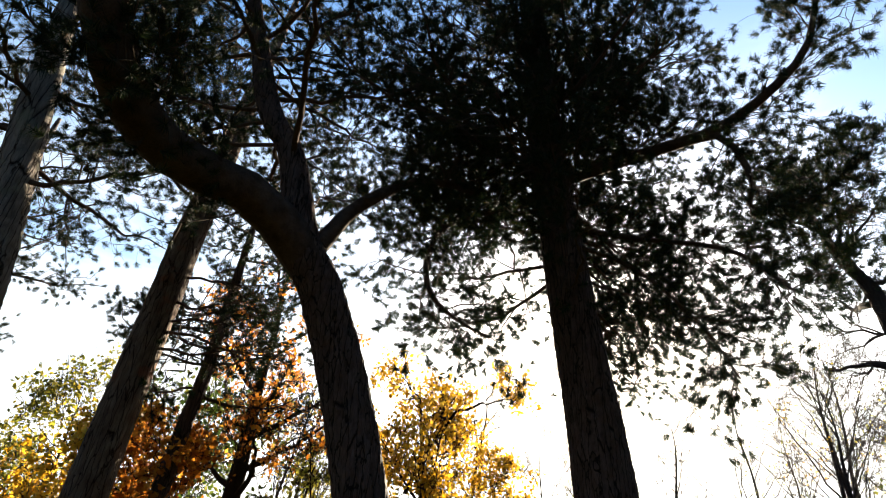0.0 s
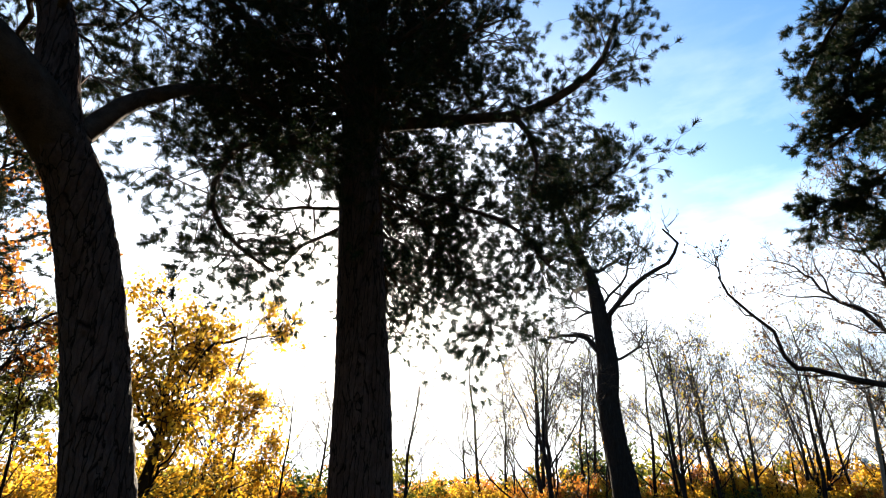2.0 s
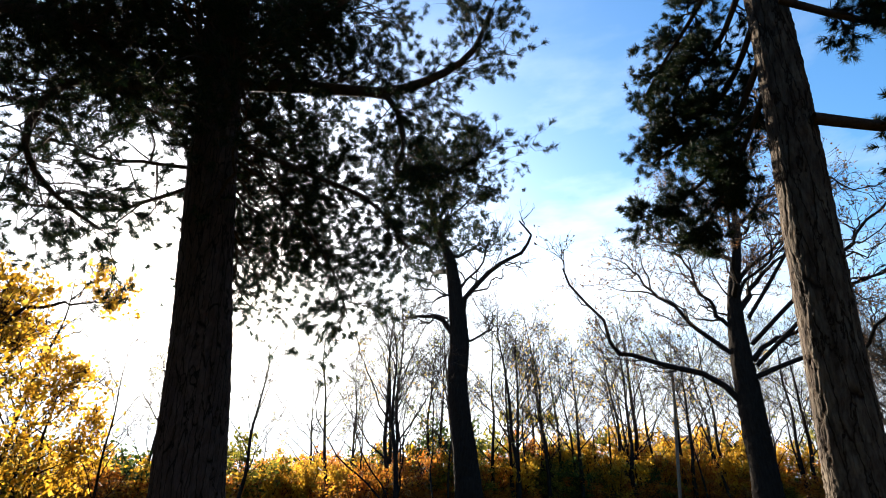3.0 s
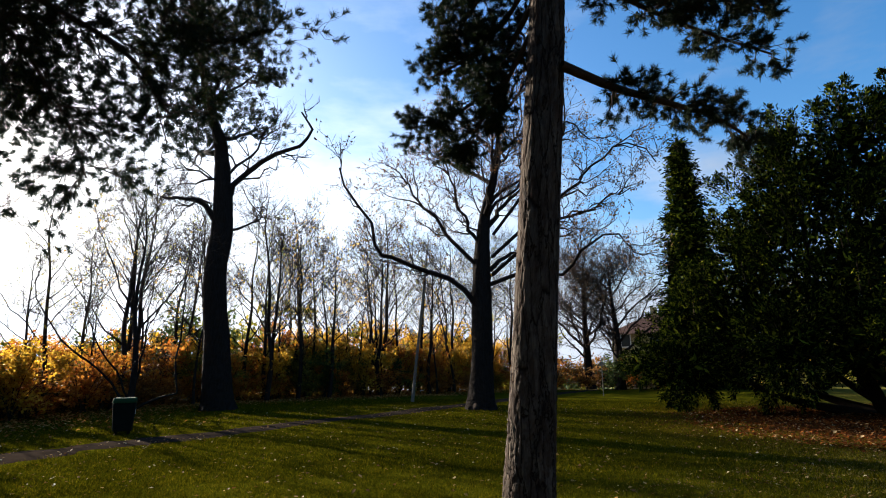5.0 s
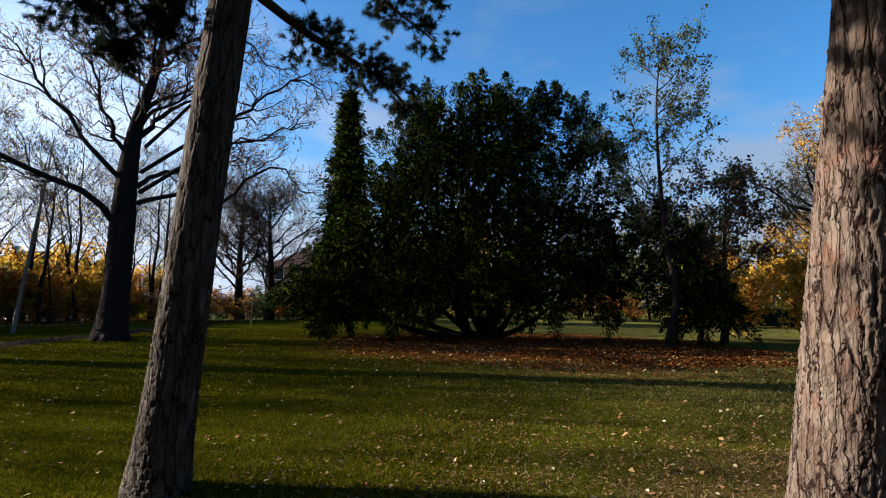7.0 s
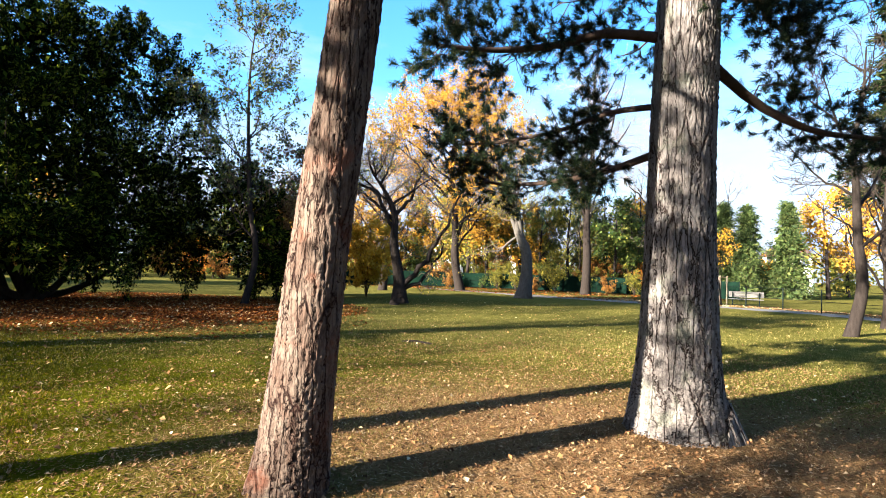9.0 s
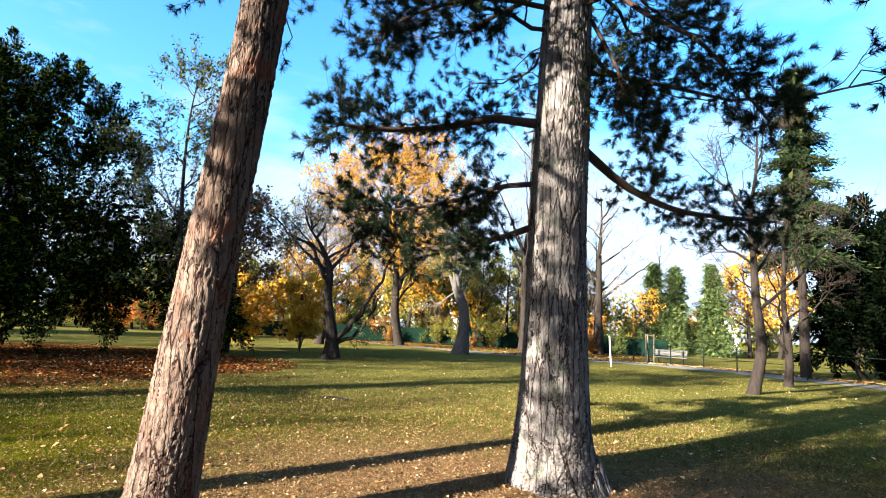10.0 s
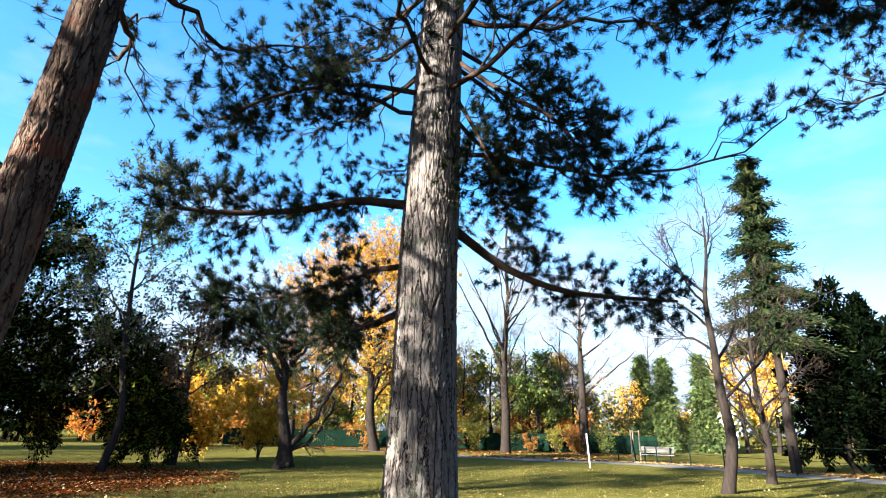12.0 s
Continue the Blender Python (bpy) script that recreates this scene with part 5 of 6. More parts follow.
bare_tree("beech_tree", "small dark copper-leaved tree beside the yew", (20.4, -16.2, 0), 6.6, 0.16, 80, auto=15, z0=0.2, length=0.42, rise=0.5, levels=(6, 4, 3), leaf=BROWN, leaf_count=6000, leaf_size=0.18)
shrub("russet shrub behind the lawn", (24.5, -18.0, 0), 4.6, 4.6, 63, ORANGE, 4200, 0.15)

# bare trees far down the path
for x, y, h, sd in ((49.0, 8.2, 11.0, 64), (49.4, 5.8, 10.5, 65)):
    bare_tree("bare_tree", "round-headed bare tree far down the path", (x, y, 0), h, 0.38, sd, auto=24, z0=0.2, length=0.48, rise=0.75, levels=(9, 6, 4), leaf=BROWN, leaf_count=1200, leaf_size=0.14, group="bare trees down the path")

# the lawn's far side
bare_tree("fruit_tree", "small dark tree forked low with sparse yellow leaves", (15.16, -17.75, 0), 7.0, 0.26, 66,
          limbs=[([(15.16, -17.74, 0.76), (14.66, -18.23, 1.81), (14.19, -18.65, 2.94), (13.71, -19.07, 4.21), (13.11, -19.55, 5.51)], 0.14), ([(15.11, -17.78, 0.67), (14.42, -18.45, 1.45), (13.90, -18.90, 2.58), (13.83, -18.97, 3.20)], 0.10), ([(15.40, -17.51, 3.88), (14.98, -17.92, 4.90), (14.66, -18.24, 5.94), (14.31, -18.54, 6.74)], 0.09), ([(15.42, -17.50, 3.38), (15.90, -16.99, 4.34), (16.57, -16.25, 5.03), (17.13, -15.58, 5.96)], 0.10)],
          auto=7, z0=0.5, length=0.36, rise=0.8, levels=(7, 5, 3), twigs=SUNLIT_TWIG, leaf=OLIVE, leaf_count=1800, leaf_size=0.10,
          trunk=([(15.16, -17.75, 0.10), (15.20, -17.71, 1.19), (15.39, -17.53, 2.64), (15.40, -17.51, 3.88), (15.68, -17.23, 4.85), (16.03, -16.85, 5.58)], [0.34, 0.24, 0.19, 0.15, 0.09, 0.03]))
bare_tree("park_tree", "pale-barked tree with a trunk forked and curved", (16.83, -31.08, 0), 9.0, 0.36, 67,
          limbs=[([(17.21, -30.85, 4.2), (17.79, -30.48, 5.19), (18.58, -29.95, 5.92), (19.66, -29.17, 6.45)], 0.17), ([(16.95, -31.01, 3.6), (16.98, -31.0, 5.59), (17.18, -30.87, 6.72), (17.05, -30.95, 8.25)], 0.18), ([(17.14, -30.89, 4.0), (18.06, -30.3, 3.2), (18.68, -29.88, 3.31)], 0.08)],
          auto=6, z0=0.55, length=0.36, rise=0.6, levels=(6, 5, 4), bark=PALE_BARK, twigs=SUNLIT_TWIG, leaf=OLIVE, leaf_count=1800, leaf_size=0.14,
          trunk=([(16.83, -31.08, -0.2), (16.67, -31.19, 1.52), (16.75, -31.14, 2.98), (17.21, -30.85, 4.27), (17.3, -30.8, 5.2)], [0.55, 0.37, 0.33, 0.26, 0.12]))
bare_tree("beech_tree", "large tree with a rounded golden orange crown", (25.6, -36.0, 0), 14.6, 0.36, 68, auto=30, z0=0.2, length=0.52, rise=0.7, levels=(7, 5, 3), leaf=GOLD, leaf_count=46000, leaf_size=0.16)
bare_tree("bare_tree", "wide bare tree with dense fine twigs", (27.0, -28.5, 0), 8.8, 0.30, 69, auto=18, z0=0.3, length=0.44, rise=0.7, levels=(7, 5, 4), twigs=SUNLIT_TWIG)
bare_tree("bare_tree", "tall bare tree with pale upright branches", (17.5, -42.0, 0), 17.5, 0.36, 70, auto=18, z0=0.3, length=0.30, rise=1.3, levels=(6, 5, 4), twigs=TWIG_PALE)
bare_tree("bare_tree", "bare crooked tree with ivy-dark trunk by the fence", (12.4, -45.7, 0), 13.0, 0.38, 71, auto=11, z0=0.35, length=0.36, rise=0.7, levels=(6, 5, 4), twigs=TWIG_PALE)
bare_tree("bare_tree", "dark bare tree standing on the lawn", (-0.50, -21.0, 0), 8.8, 0.175, 72, auto=9, z0=0.28, length=0.36, rise=0.9, levels=(5, 4, 4))
bare_tree("bare_tree", "dark low-forked tree beside the path", (-1.35, -26.0, 0), 6.6, 0.16, 73, auto=12, z0=0.15, length=0.42, rise=0.9, levels=(5, 4, 4))
bare_tree("birch_tree", "slim leaning birch with a pale trunk before the thicket", (25.53, 13.26, 0), 8.2, 0.075, 79, auto=9, z0=0.5, length=0.22, rise=1.1, levels=(4, 3, 2), bark=TWIG_PALE, twigs=SUNLIT_TWIG,
          trunk=([(25.53, 13.26, -0.10), (25.63, 12.94, 3.21), (25.76, 12.67, 6.00), (25.86, 12.47, 8.62)], [0.085, 0.07, 0.055, 0.02]))
WOOD = [bare_tree("wood_tree", "tree with olive and yellow autumn leaves behind the fence", (22, -48, 0), 8.5, 0.18, 75, auto=11, z0=0.15, length=0.38, levels=(4, 3, 1), leaf=OLIVE, leaf_count=2300, leaf_size=0.32, group="trees behind the fence", sides=8),
        bare_tree("wood_tree", "slim bare tree behind the fence", (14, -50, 0), 11.0, 0.14, 76, auto=12, z0=0.25, length=0.26, rise=1.2, levels=(4, 3, 3), twigs=TWIG_PALE, group="trees behind the fence", sides=8),
        bare_tree("wood_tree", "green leafy tree behind the fence", (18, -49, 0), 7.5, 0.18, 77, auto=11, z0=0.12, length=0.36, levels=(4, 3, 1), leaf=GREEN, leaf_count=2600, leaf_size=0.30, group="trees behind the fence", sides=8),
        bare_tree("wood_tree", "tree with gold autumn leaves behind the fence", (30, -46, 0), 8.0, 0.18, 78, auto=11, z0=0.15, length=0.38, levels=(4, 3, 1), leaf=GOLD, leaf_count=2300, leaf_size=0.30, group="trees behind the fence", sides=8)]
EDGE = spline([(62, -8, 0), (55, -24, 0), (44, -37, 0), (32, -45, 0), (22, -50, 0), (16.5, -52, 0)], 34)
for q, (x, y, _) in enumerate(EDGE):
    for back in (0, 1):
        k = int(rng.choice(4, p=[0.3, 0.3, 0.22, 0.18]))
        s = rng.uniform(0.75, 1.15)
        nx, ny = x, y
        if q % 2 == back:
            u = rng.uniform(0.9, 1.5)
            copy_thing(SHRUBS[int(rng.choice([1, 2, 3, 4]))], Matrix.LocRotScale((x * 0.99 + rng.normal(), y * 0.99 + rng.normal(), -0.03), Euler((0, 0, rng.uniform(0, 6.28))), (u, u, u)))
        copy_thing(WOOD[k], Matrix.LocRotScale((nx * (1 + 0.09 * back) + rng.normal() * 1.2, ny * (1 + 0.09 * back) + rng.normal() * 1.2, -0.05), Euler((0, 0, rng.uniform(0, 6.28))), (s, s, s)))
for x, y, k, s in ((-14, -52, 2, 1.0), (-18, -50, 0, 1.1), (-24, -44, 2, 1.2), (-12.5, -55, 0, 0.9), (3.0, -66, 3, 1.2), (0.5, -68, 3, 1.2), (-5, -66, 2, 1.3), (14, -78, 1, 1.3), (2, -80, 1, 1.3), (-20, -62, 1, 1.2), (-30, -38, 2, 1.2), (-32, -20, 0, 1.2), (-28, -5, 2, 1.2), (-26, 8, 0, 1.2)):
    copy_thing(WOOD[k], Matrix.LocRotScale((x, y, -0.05), Euler((0, 0, x * 1.7)), (s, s, s)))

for x in np.linspace(10, 36, 15):
    u = rng.uniform(0.5, 1.0)
    copy_thing(SHRUBS[int(rng.choice([2, 3, 4]))], Matrix.LocRotScale((x + rng.normal() * 0.6, -48.0 + 0.012 * (x - 12) ** 2 + rng.normal() * 0.7 + 2.2, -0.03), Euler((0, 0, rng.uniform(0, 6.28))), (u, u, u)))


# Unseen pines added to the west to keep sky light off the trunks.
pine_for_blockers = [o for o in scene.objects if o.name.startswith("pine_tree") and abs(o.location.x + 5.2) < 0.01][0]
for x, y, s in ((-9.5, 1.5, 1.05), (-12.5, 6.5, 1.0), (-13, -3.0, 1.1), (-17, 2.0, 1.15), (-10.5, -7.5, 1.0), (-16, -9.5, 1.1), (-19, -4, 1.1), (-11, 11, 1.0)):
    copy_thing(pine_for_blockers, Matrix.LocRotScale((x, y, 0), Euler((0, 0, 2.1 * x)), (s, s, s)))


def far_wood(label, seed, n, arc, dist, tall, per, size, material):
    """Woods and hedges in the distance, made of many small clumps."""
    rng = np.random.default_rng(seed)
    a = np.radians(rng.uniform(arc[0], arc[1], n))
    r = rng.uniform(dist[0], dist[1], n)
    h = rng.uniform(tall[0], tall[1], n)
    c = np.c_[r * np.sin(a), r * np.cos(a), ground_height(r * np.sin(a), r * np.cos(a))]
    d = unit(rng.normal(size=(n, per, 3)))
    p = c[:, None] + np.array([0, 0, 0.48]) * h[:, None, None] + d * rng.uniform(0.25, 1.05, (n, per, 1)) * np.stack([h * 0.5, h * 0.5, h * 0.52], 1)[:, None]
    v, f = leaves(rng, p.reshape(-1, 3), size, 0.55, 0.2)
    ob = new("far_woods", mesh_of("far_woods", v, [f], material, False))
    return tagged(ob, label, "woods", kind="stuff")


far_wood("hazy green and brown woods in the distance", 90, 200, (75, 380), (95, 260), (3.0, 6.5), 150, 0.9, GREEN)
far_wood("bronze autumn woods beyond the lawn", 91, 46, (96, 214), (68, 92), (5.0, 9.0), 300, 0.6, GOLD)
far_wood("olive thicket beyond the lawn", 92, 44, (96, 214), (70, 92), (4.0, 8.0), 300, 0.6, OLIVE)
far_wood("olive and yellow thicket beyond the lawn", 93, 34, (96, 214), (64, 88), (4.0, 8.0), 300, 0.55, OLIVE)
far_wood("dark brown thicket at the end of the footpath", 94, 26, (74, 94), (54, 66), (2.2, 4.2), 260, 0.4, BROWN)
far_wood("dark green bushes at the end of the footpath", 95, 12, (74, 94), (52, 60), (1.6, 3.0), 260, 0.35, DEEP_GREEN)


# ---- buildings ----
def house(label, at, turn, w, d, h, roof_h, wall, floors, bays, roof=None):
    root = thing("house", at, label, "house")
    m = Matrix.Translation(at) @ Matrix.Rotation(turn, 4, "Z")

    def put(name, piece, material, parent=None, lab=""):
        v, f = piece
        v = np.array([m @ Vector(q) for q in v])
        return part(name, mesh_of(name, v, [f], material, False), parent or root, lab)

    put("wall", box(-w / 2, w / 2, -d / 2, d / 2, -6, h), wall)
    e = 0.5
    rv = np.array([(-w / 2 - e, -d / 2 - e, h), (w / 2 + e, -d / 2 - e, h), (w / 2 + e, d / 2 + e, h), (-w / 2 - e, d / 2 + e, h), (-w / 2 + d * 0.35, 0, h + roof_h), (w / 2 - d * 0.35, 0, h + roof_h)])
    rf4, rf3 = np.array([(0, 1, 5, 4), (2, 3, 4, 5), (3, 2, 1, 0)]), np.array([(1, 2, 5), (3, 0, 4)])
    wv = np.array([m @ Vector(q) for q in rv])
    part("roof", mesh_of("roof", wv, [rf4, rf3], roof or ROOF, False), root)
    put("chimney", box(w * 0.18, w * 0.18 + 0.6, -0.3, 0.3, h + roof_h * 0.4, h + roof_h + 0.7), wall)
    for fl in range(floors):
        for b in range(bays):
            x = -w / 2 + (b + 0.5) * w / bays
            z = 0.9 + fl * 2.9
            for y, s in ((-d / 2, -1), (d / 2, 1)):
                y0, y1 = sorted((y, y + s * 0.05))
                fr = put("window", box(x - 0.55, x + 0.55, y0, y1, z, z + 1.45), WHITE_WOOD)
                g0, g1 = sorted((y + s * 0.05, y + s * 0.06))
                put("pane", box(x - 0.45, x + 0.45, g0, g1, z + 0.1, z + 1.35), GLASS, fr)


house("ochre house with a dark hipped roof behind the trees", (65.2, 1.2, 0), radians(80), 12, 9, 5.2, 2.4, PLASTER, 2, 4)
house("white house seen between the conifers", (9.6, -92.0, 0), radians(8), 6, 7, 5.0, 2.5, WHITE_PLASTER, 2, 3)
house("grey house behind the saplings", (66.0, 33.0, -4), radians(60), 12, 9, 7.5, 3.0, WHITE_PLASTER, 2, 4)
house("low dark-roofed house behind the shrubs", (58.0, 46.0, -5), radians(50), 18, 9, 6.5, 2.5, PLASTER, 2, 5)
house("white house among the autumn trees", (46.0, -66.0, 0), radians(-35), 11, 9, 6.0, 2.6, WHITE_PLASTER, 2, 3)


def hills():
    """Low hills on the horizon."""
    w = np.linspace(0, 2 * np.pi, 220, endpoint=False)
    h = 34 + 22 * np.sin(w * 3 + 1) + 14 * np.sin(w * 7 + 2) + 6 * np.sin(w * 19)
    V = np.concatenate([np.c_[1500 * np.sin(w), 1500 * np.cos(w), 0 * w - 30], np.c_[1900 * np.sin(w), 1900 * np.cos(w), h], np.c_[2600 * np.sin(w), 2600 * np.cos(w), 0 * w - 40]])
    n = len(w)
    k = np.arange(n)
    k2 = (k + 1) % n
    F = np.concatenate([np.stack([k, k2, n + k2, n + k], 1), np.stack([n + k, n + k2, 2 * n + k2, 2 * n + k], 1)])
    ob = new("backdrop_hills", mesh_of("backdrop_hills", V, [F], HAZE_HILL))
    return tagged(ob, "low hills on the horizon with haze put into their colour", "hills", kind="structure")


hills()


# ---- things on the lawn ----
def tapered(z0, z1, w0, d0, w1, d1):
    V = np.array([(-w0, -d0, z0), (w0, -d0, z0), (w0, d0, z0), (-w0, d0, z0), (-w1, -d1, z1), (w1, -d1, z1), (w1, d1, z1), (-w1, d1, z1)], float)
    return V, np.array([(3, 2, 1, 0), (4, 5, 6, 7), (0, 1, 5, 4), (1, 2, 6, 5), (2, 3, 7, 6), (3, 0, 4, 7)])


def bevelled(piece, material, width=0.02, m=Matrix()):
    bm = bmesh.new()
    vs = [bm.verts.new(m @ Vector(q)) for q in piece[0]]
    for f in piece[1]:
        bm.faces.new([vs[i] for i in f])
    bmesh.ops.bevel(bm, geom=bm.edges[:], offset=width, segments=2, affect="EDGES", profile=0.6)
    bmesh.ops.recalc_face_normals(bm, faces=bm.faces[:])
    me = bpy.data.meshes.new("piece")
    bm.to_mesh(me)
    bm.free()
    me.materials.append(material)
    return me


def litter_bin(at, turn):
    root = thing("litter_bin", at, "dark green litter bin with a lid beside the path", "litter bin")
    m = Matrix.Translation(at) @ Matrix.Rotation(turn, 4, "Z")
    part("body", bevelled(tapered(0.08, 0.80, 0.23, 0.22, 0.29, 0.27), METAL_DARK, 0.03, m), root)
    part("lid", bevelled(tapered(0.80, 0.93, 0.31, 0.29, 0.28, 0.26), BIN_GREEN, 0.04, m), root, "green rounded lid")
    part("label", bevelled(tapered(0.50, 0.62, 0.07, 0.004, 0.07, 0.004), WHITE_WOOD, 0.001, m @ Matrix.Translation((0.08, -0.262, 0))), root, "small pale sticker")
    for x in (-0.17, 0.17):
        for y in (-0.15, 0.15):
            part("foot", bevelled(box(x - 0.03, x + 0.03, y - 0.03, y + 0.03, -0.02, 0.10), METAL_DARK, 0.006, m), root)


litter_bin((10.15, 13.95, 0.0), radians(50))


def bench(at, turn):
    root = thing("park_bench", at, "weathered pale wooden park bench on dark legs", "bench")
    m = Matrix.Translation(at) @ Matrix.Rotation(turn, 4, "Z")
    for q in range(4):
        y = -0.24 + q * 0.125
        part("seat_slat", bevelled(box(-0.95, 0.95, y, y + 0.11, 0.42, 0.46), BENCH_WOOD, 0.008, m), root)
    for q in range(3):
        z = 0.54 + q * 0.125
        part("back_slat", bevelled(box(-0.95, 0.95, 0.27 + q * 0.03, 0.31 + q * 0.03, z, z + 0.11), BENCH_WOOD, 0.008, m), root)
    for x in (-0.75, 0.70):
        part("leg", bevelled(box(x, x + 0.06, -0.22, -0.16, -0.03, 0.42), METAL_DARK, 0.006, m), root)
        part("leg", bevelled(box(x, x + 0.06, 0.20, 0.26, -0.03, 0.86), METAL_DARK, 0.006, m), root)
        part("rail", bevelled(box(x + 0.01, x + 0.05, -0.22, 0.26, 0.38, 0.42), METAL_DARK, 0.005, m), root)


bench((5.3, -38.0, 0), radians(188))


def pole(x, y, z0, z1, r0, r1, sides=10, lean=(0, 0)):
    s = np.linspace(0, 1, 6)[:, None]
    P = np.array([x, y, z0]) + s * np.array([lean[0], lean[1], z1 - z0])
    return tubes(P[None], np.linspace(r0, r1, 6)[None], sides)


def staked_tree(at):
    root = bare_tree("staked_tree", "young yellow-leaved tree held by wooden stakes", at, 4.4, 0.05, 81, auto=12, z0=0.42, length=0.24, rise=1.2, levels=(5, 4, 3), leaf=YELLOW, leaf_count=900, leaf_size=0.13, sides=8)
    stand = thing("tree_stakes", at, "three pale wooden stakes with cross battens", "tree stakes")
    ring = [(0.3 * math.sin(a), 0.3 * math.cos(a)) for a in (0.5, 2.6, 4.7)]
    for x, y in ring:
        v, f = pole(at[0] + x, at[1] + y, -0.1, 1.85, 0.045, 0.04)
        part("stake", mesh_of("stake", v, [f], STAKE), stand)
    for (x0, y0), (x1, y1) in zip(ring, ring[1:] + ring[:1]):
        P = np.array([[(at[0] + x0, at[1] + y0, 1.75), (at[0] + x1, at[1] + y1, 1.75)]])
        v, f = tubes(P, np.full((1, 2), 0.03), 6)
        part("batten", mesh_of("batten", v, [f], STAKE), stand)


staked_tree((6.9, -39.2, 0))
post = thing("marker_post", (6.6, -29.6, 0), "white wooden post standing in the lawn", "post")
part("post", mesh_of("post", *(lambda v, f: (v, [f]))(*pole(6.6, -29.6, -0.1, 1.6, 0.042, 0.038, lean=(0.10, 0))), PALE_POST), post)
sign = thing("sign_post", (34.0, 5.0, 0), "slim pale sign post beside the path", "sign")
part("post", mesh_of("post", *(lambda v, f: (v, [f]))(*pole(34.0, 5.0, -0.1, 2.3, 0.03, 0.03)), STAKE), sign)
part("plate", bevelled(box(33.98, 34.02, 4.87, 5.13, 1.75, 2.0), STAKE, 0.005), sign, "small blank plate")
branch = thing("fallen_branch", (6.45, -9.05, 0.02), "short dark fallen branch lying on the lawn", "branch")
part("stick", mesh_of("stick", *(lambda v, f: (v, [f]))(*tubes(spline([(6.1, -9.15, 0.03), (6.45, -9.05, 0.07), (6.85, -9.0, 0.03)], 10)[None], np.linspace(0.03, 0.012, 10)[None], 7)), TREE_BARK), branch)


def park_fence(ctrl, n, height, label, screens):
    c = spline([(*p, 0) for p in ctrl], n)
    root = thing("fence", tuple(c[0]), label, "fence")
    for x, y, _ in c:
        v, f = pole(x, y, -0.1, height, 0.035, 0.035, 6)
        part("post", mesh_of("post", v, [f], METAL_DARK), root)
    for a, b in zip(c[:-1], c[1:]):
        for z in (height - 0.05, height * 0.5, 0.12):
            v, f = tubes(np.array([[a + [0, 0, z], b + [0, 0, z]]]), np.full((1, 2), 0.012), 4)
            part("wire", mesh_of("wire", v, [f], METAL_DARK), root)
        if screens:
            s = np.linspace(0, 1, 9)[:, None]
            base = a + (b - a) * s
            bulge = np.cross(unit(b - a), [0, 0, 1]) * (0.05 * np.sin(s * 9))
            lo, hi = base + bulge + [0, 0, 0.1], base + bulge + [0, 0, height - 0.08]
            V = np.concatenate([lo, hi, lo + 0.012, hi + 0.012])
            k = np.arange(8)
            F = np.concatenate([np.stack([k, k + 1, k + 10, k + 9], 1), np.stack([k + 27, k + 28, k + 19, k + 18], 1)])
            part("screen", mesh_of("screen", V, [F], MESH_GREEN), root, "green screen cloth")


park_fence([(40, -33), (30, -42), (20, -46.5), (12, -47.5), (7.5, -48)], 14, 1.5, "green-screened fence behind the trees", True)
park_fence([(7.5, -37.5), (4.0, -36.6), (1.2, -34.2), (-4, -31), (-12, -28)], 7, 1.25, "low dark wire fence along the path", False)


# ---- grass and fallen leaves ----
def disc(rng, n, x, y, r, power=0.5):
    a, q = rng.uniform(0, 2 * np.pi, n), r * rng.uniform(0, 1, n) ** power
    return np.c_[x + q * np.sin(a), y + q * np.cos(a)]


def on_ground(xy, lift):
    return np.c_[xy, ground_height(xy[:, 0], xy[:, 1]) + lift]


def fallen(name, label, xy, size, material, seed):
    rng = np.random.default_rng(seed)
    m = len(xy)
    p = on_ground(xy, 0.012 + rng.uniform(0, 0.02, m))
    a = rng.uniform(0, 2 * np.pi, m)
    d = np.c_[np.cos(a), np.sin(a), rng.normal(size=m) * 0.25]
    side = np.c_[-np.sin(a), np.cos(a), rng.normal(size=m) * 0.35]
    s = size * rng.uniform(0.5, 1.3, (m, 1))
    V = np.stack([p, p + d * s * 0.45 - side * s * 0.36, p + d * s + [0, 0, 0.01], p + d * s * 0.5 + side * s * 0.36], 1)
    V[:, 1::2, 2] += 0.012
    V[..., 2] = np.maximum(V[..., 2], p[:, None, 2] - 0.01)
    i = np.arange(m)[:, None] * 4
    ob = new(name, mesh_of(name, V.reshape(-1, 3), [np.concatenate([i + [0, 1, 2], i + [0, 2, 3]])], material, False))
    return tagged(ob, label, "fallen leaves", kind="stuff")


rng = np.random.default_rng(5)
lawn_xy = np.concatenate([disc(rng, 5200, 4, -4, 24, 0.66), disc(rng, 2600, 10, 6, 14)])
fallen("fallen_leaves", "pale and brown leaves strewn over the lawn", lawn_xy, 0.062, LITTER, 6)
bits_xy = np.concatenate([disc(rng, 26000, 0.0, -5.0, 7.5, 0.62), disc(rng, 9000, 4.5, -6.5, 8.0, 0.6)])
fallen("fallen_leaves", "small brown scraps of leaf and bark round the pines", bits_xy, 0.034, BITS, 16)
hedge_xy = spline([(*p, 0) for p in HEDGE], 400)[rng.integers(0, 400, 18000), :2] + rng.normal(size=(18000, 2)) * [1.3, 1.8] - [0, 2.2]
fallen("fallen_leaves", "drift of russet leaves under the shrubs", hedge_xy, 0.11, RUSSET, 7)
yew_xy = np.concatenate([disc(rng, 22000, 19.8, -7.5, 8.0, 0.6), disc(rng, 8000, 16.5, -11, 4.5), disc(rng, 2600, 14.5, -8.0, 5.5, 0.8)])
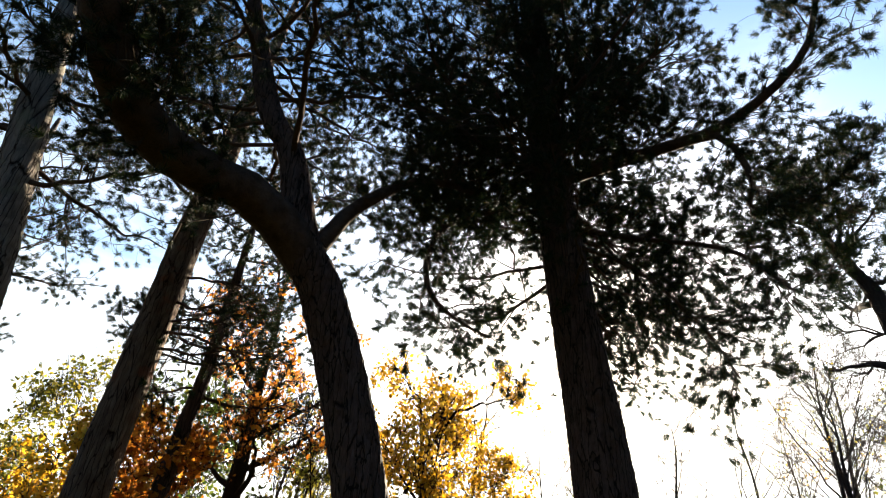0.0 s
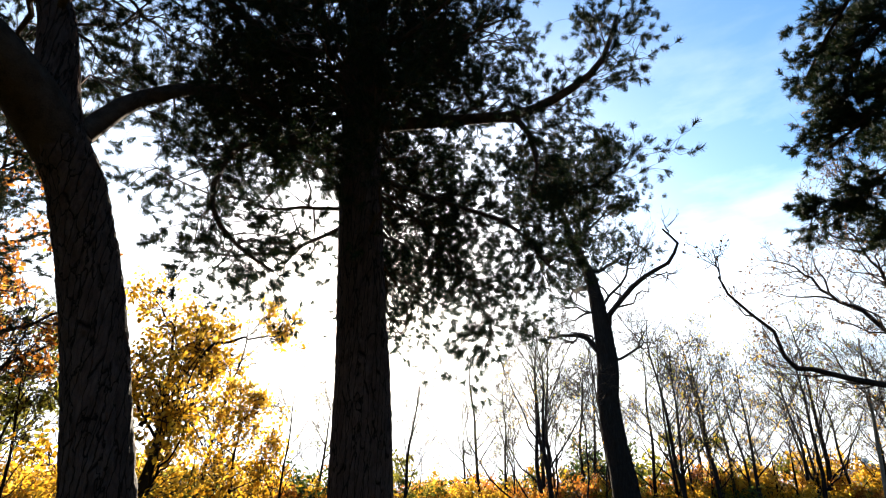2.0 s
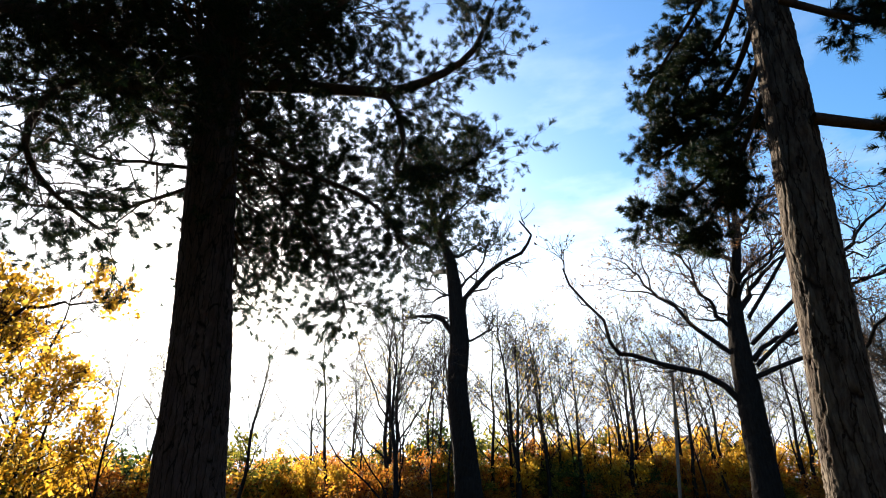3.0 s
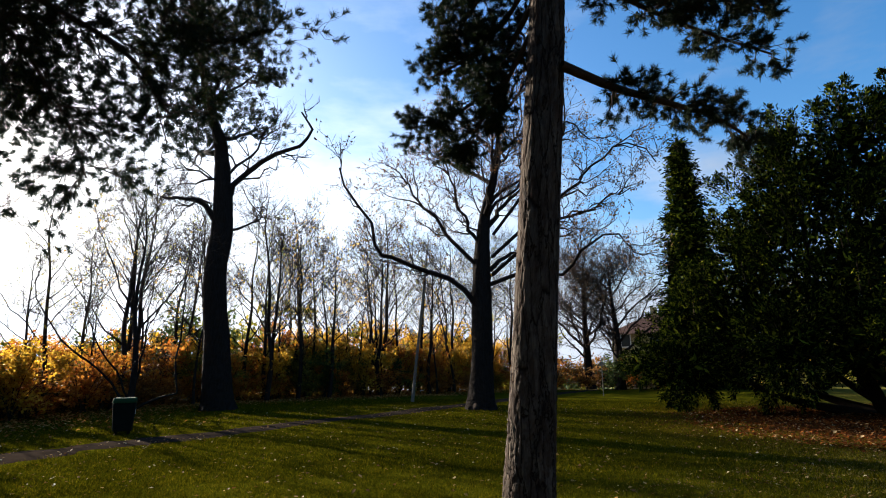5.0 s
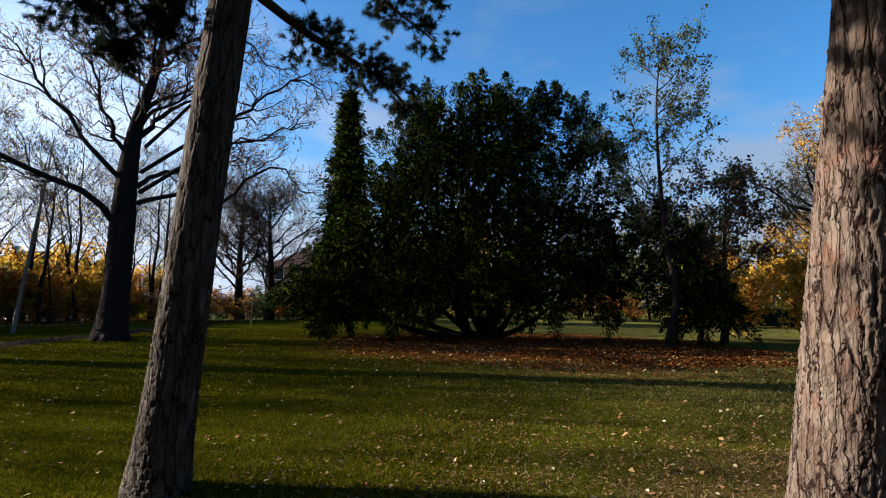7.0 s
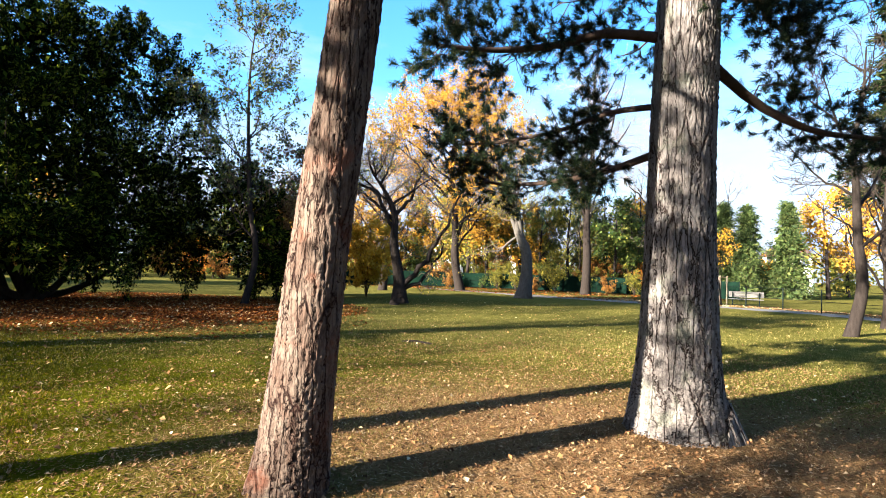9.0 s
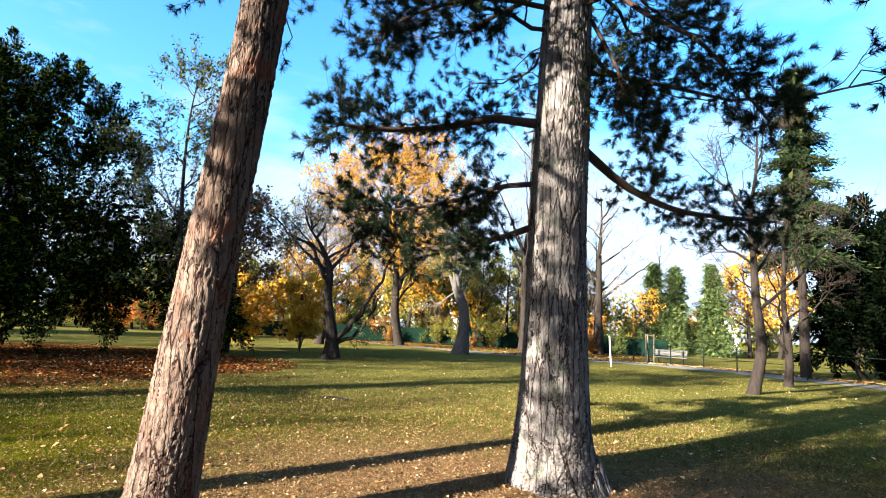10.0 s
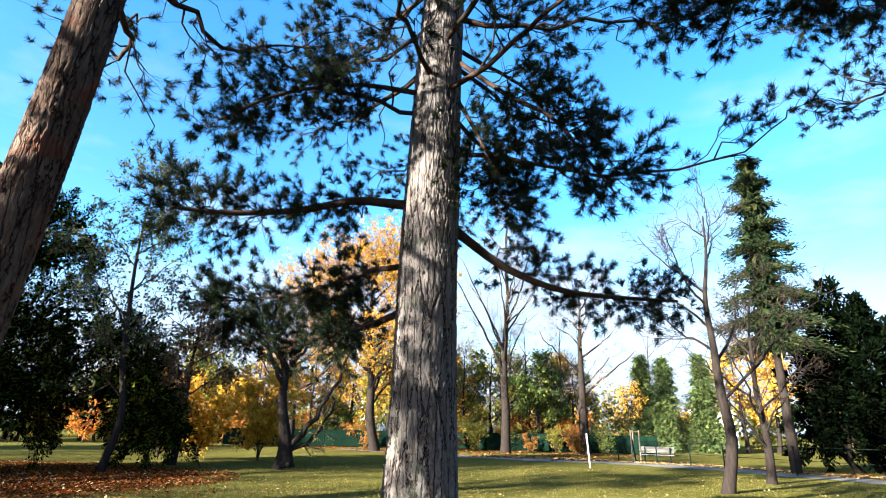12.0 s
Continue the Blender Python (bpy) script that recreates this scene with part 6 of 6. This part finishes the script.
fallen("fallen_leaves", "thick russet leaves lying under the yew", yew_xy, 0.085, RED_LITTER, 8)
edge_xy = spline([(*p, 0) for p in PATH_FAR], 300)[rng.integers(40, 240, 5000), :2] + rng.normal(size=(5000, 2)) * 0.5 - [0.4, 2.0]
fallen("fallen_leaves", "orange leaves lying along the far path", edge_xy, 0.13, LITTER, 9)
wood_xy = np.c_[rng.uniform(8, 42, 6000), rng.uniform(-48, -34, 6000)]
fallen("fallen_leaves", "brown leaves lying under the far trees", wood_xy, 0.15, RED_LITTER, 10)


def grass(name, seed, xy, height, width, material=None):
    rng = np.random.default_rng(seed)
    xy = xy[np.abs(xy[:, 1] - np.interp(xy[:, 0], *np.array(PATH_NEAR).T)) > 0.8 + 0.15 * rng.normal(size=len(xy))]
    keep = np.hypot(xy[:, 0] + 0.3, xy[:, 1] + 5.3) > 2.6 + rng.normal(size=len(xy)) * 1.0
    xy = xy[keep]
    m = len(xy)
    p = on_ground(xy, -0.005)
    a = rng.uniform(0, 2 * np.pi, m)
    side = np.c_[np.cos(a), np.sin(a), 0 * a] * width * rng.uniform(0.3, 0.7, (m, 1))
    tip = p + np.c_[rng.normal(size=(m, 2)) * height * 0.45, height * rng.uniform(0.4, 1.15, m)]
    V = np.stack([p - side, p + side, tip], 1).reshape(-1, 3)
    ob = new(name, mesh_of(name, V, [np.arange(len(V)).reshape(-1, 3)], material or BLADES, False))
    return tagged(ob, "short yellowing grass blades of the lawn" if material is None else "short green grass blades of the lawn", "grass", kind="stuff")


rg = np.random.default_rng(33)
near = disc(rg, 170000, 2.5, -4.5, 11, 0.55)
near = near[near[:, 1] < -1.0 + 1.5 * rg.normal(size=len(near))]
grass("grass", 3, near[np.hypot(near[:, 0], near[:, 1]) > 2.3], 0.042, 0.008)
ring_a, ring_r = rg.uniform(radians(110), radians(215), 110000), rg.uniform(9, 30, 110000)
far = np.c_[ring_r * np.sin(ring_a), ring_r * np.cos(ring_a)]
grass("grass", 4, far, 0.045, 0.018)
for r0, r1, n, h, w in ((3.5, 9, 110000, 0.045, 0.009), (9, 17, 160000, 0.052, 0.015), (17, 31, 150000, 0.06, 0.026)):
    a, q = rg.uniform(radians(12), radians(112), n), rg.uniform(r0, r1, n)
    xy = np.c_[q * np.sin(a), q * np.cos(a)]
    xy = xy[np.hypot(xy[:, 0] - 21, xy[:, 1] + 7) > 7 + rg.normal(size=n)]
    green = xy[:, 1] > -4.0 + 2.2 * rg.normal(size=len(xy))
    grass("grass", n + int(r1), xy[green], h, w, BACKLIT_GREEN_BLADES)
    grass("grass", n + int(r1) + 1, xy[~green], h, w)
needle_xy = np.concatenate([disc(rng, 42000, -0.4, -5.4, 5.2, 0.62), disc(rng, 14000, 2.2, -3.2, 3.0), disc(rng, 16000, 4, -7, 9)])
rn = np.random.default_rng(4)
na = rn.uniform(0, 2 * np.pi, len(needle_xy))
nd = np.c_[np.cos(na), np.sin(na), np.abs(rn.normal(size=len(na))) * 0.16] * rn.uniform(0.025, 0.075, (len(na), 1))
npnt = on_ground(needle_xy, 0.016)
nside = np.c_[-np.sin(na), np.cos(na), 0 * na] * 0.0032
nv = np.stack([npnt - nside, npnt + nside, npnt + nd], 1).reshape(-1, 3)
tagged(new("fallen_needles", mesh_of("fallen_needles", nv, [np.arange(len(nv)).reshape(-1, 3)], STRAW, False)), "brown pine needles fallen round the trunks", "pine needles", kind="stuff")
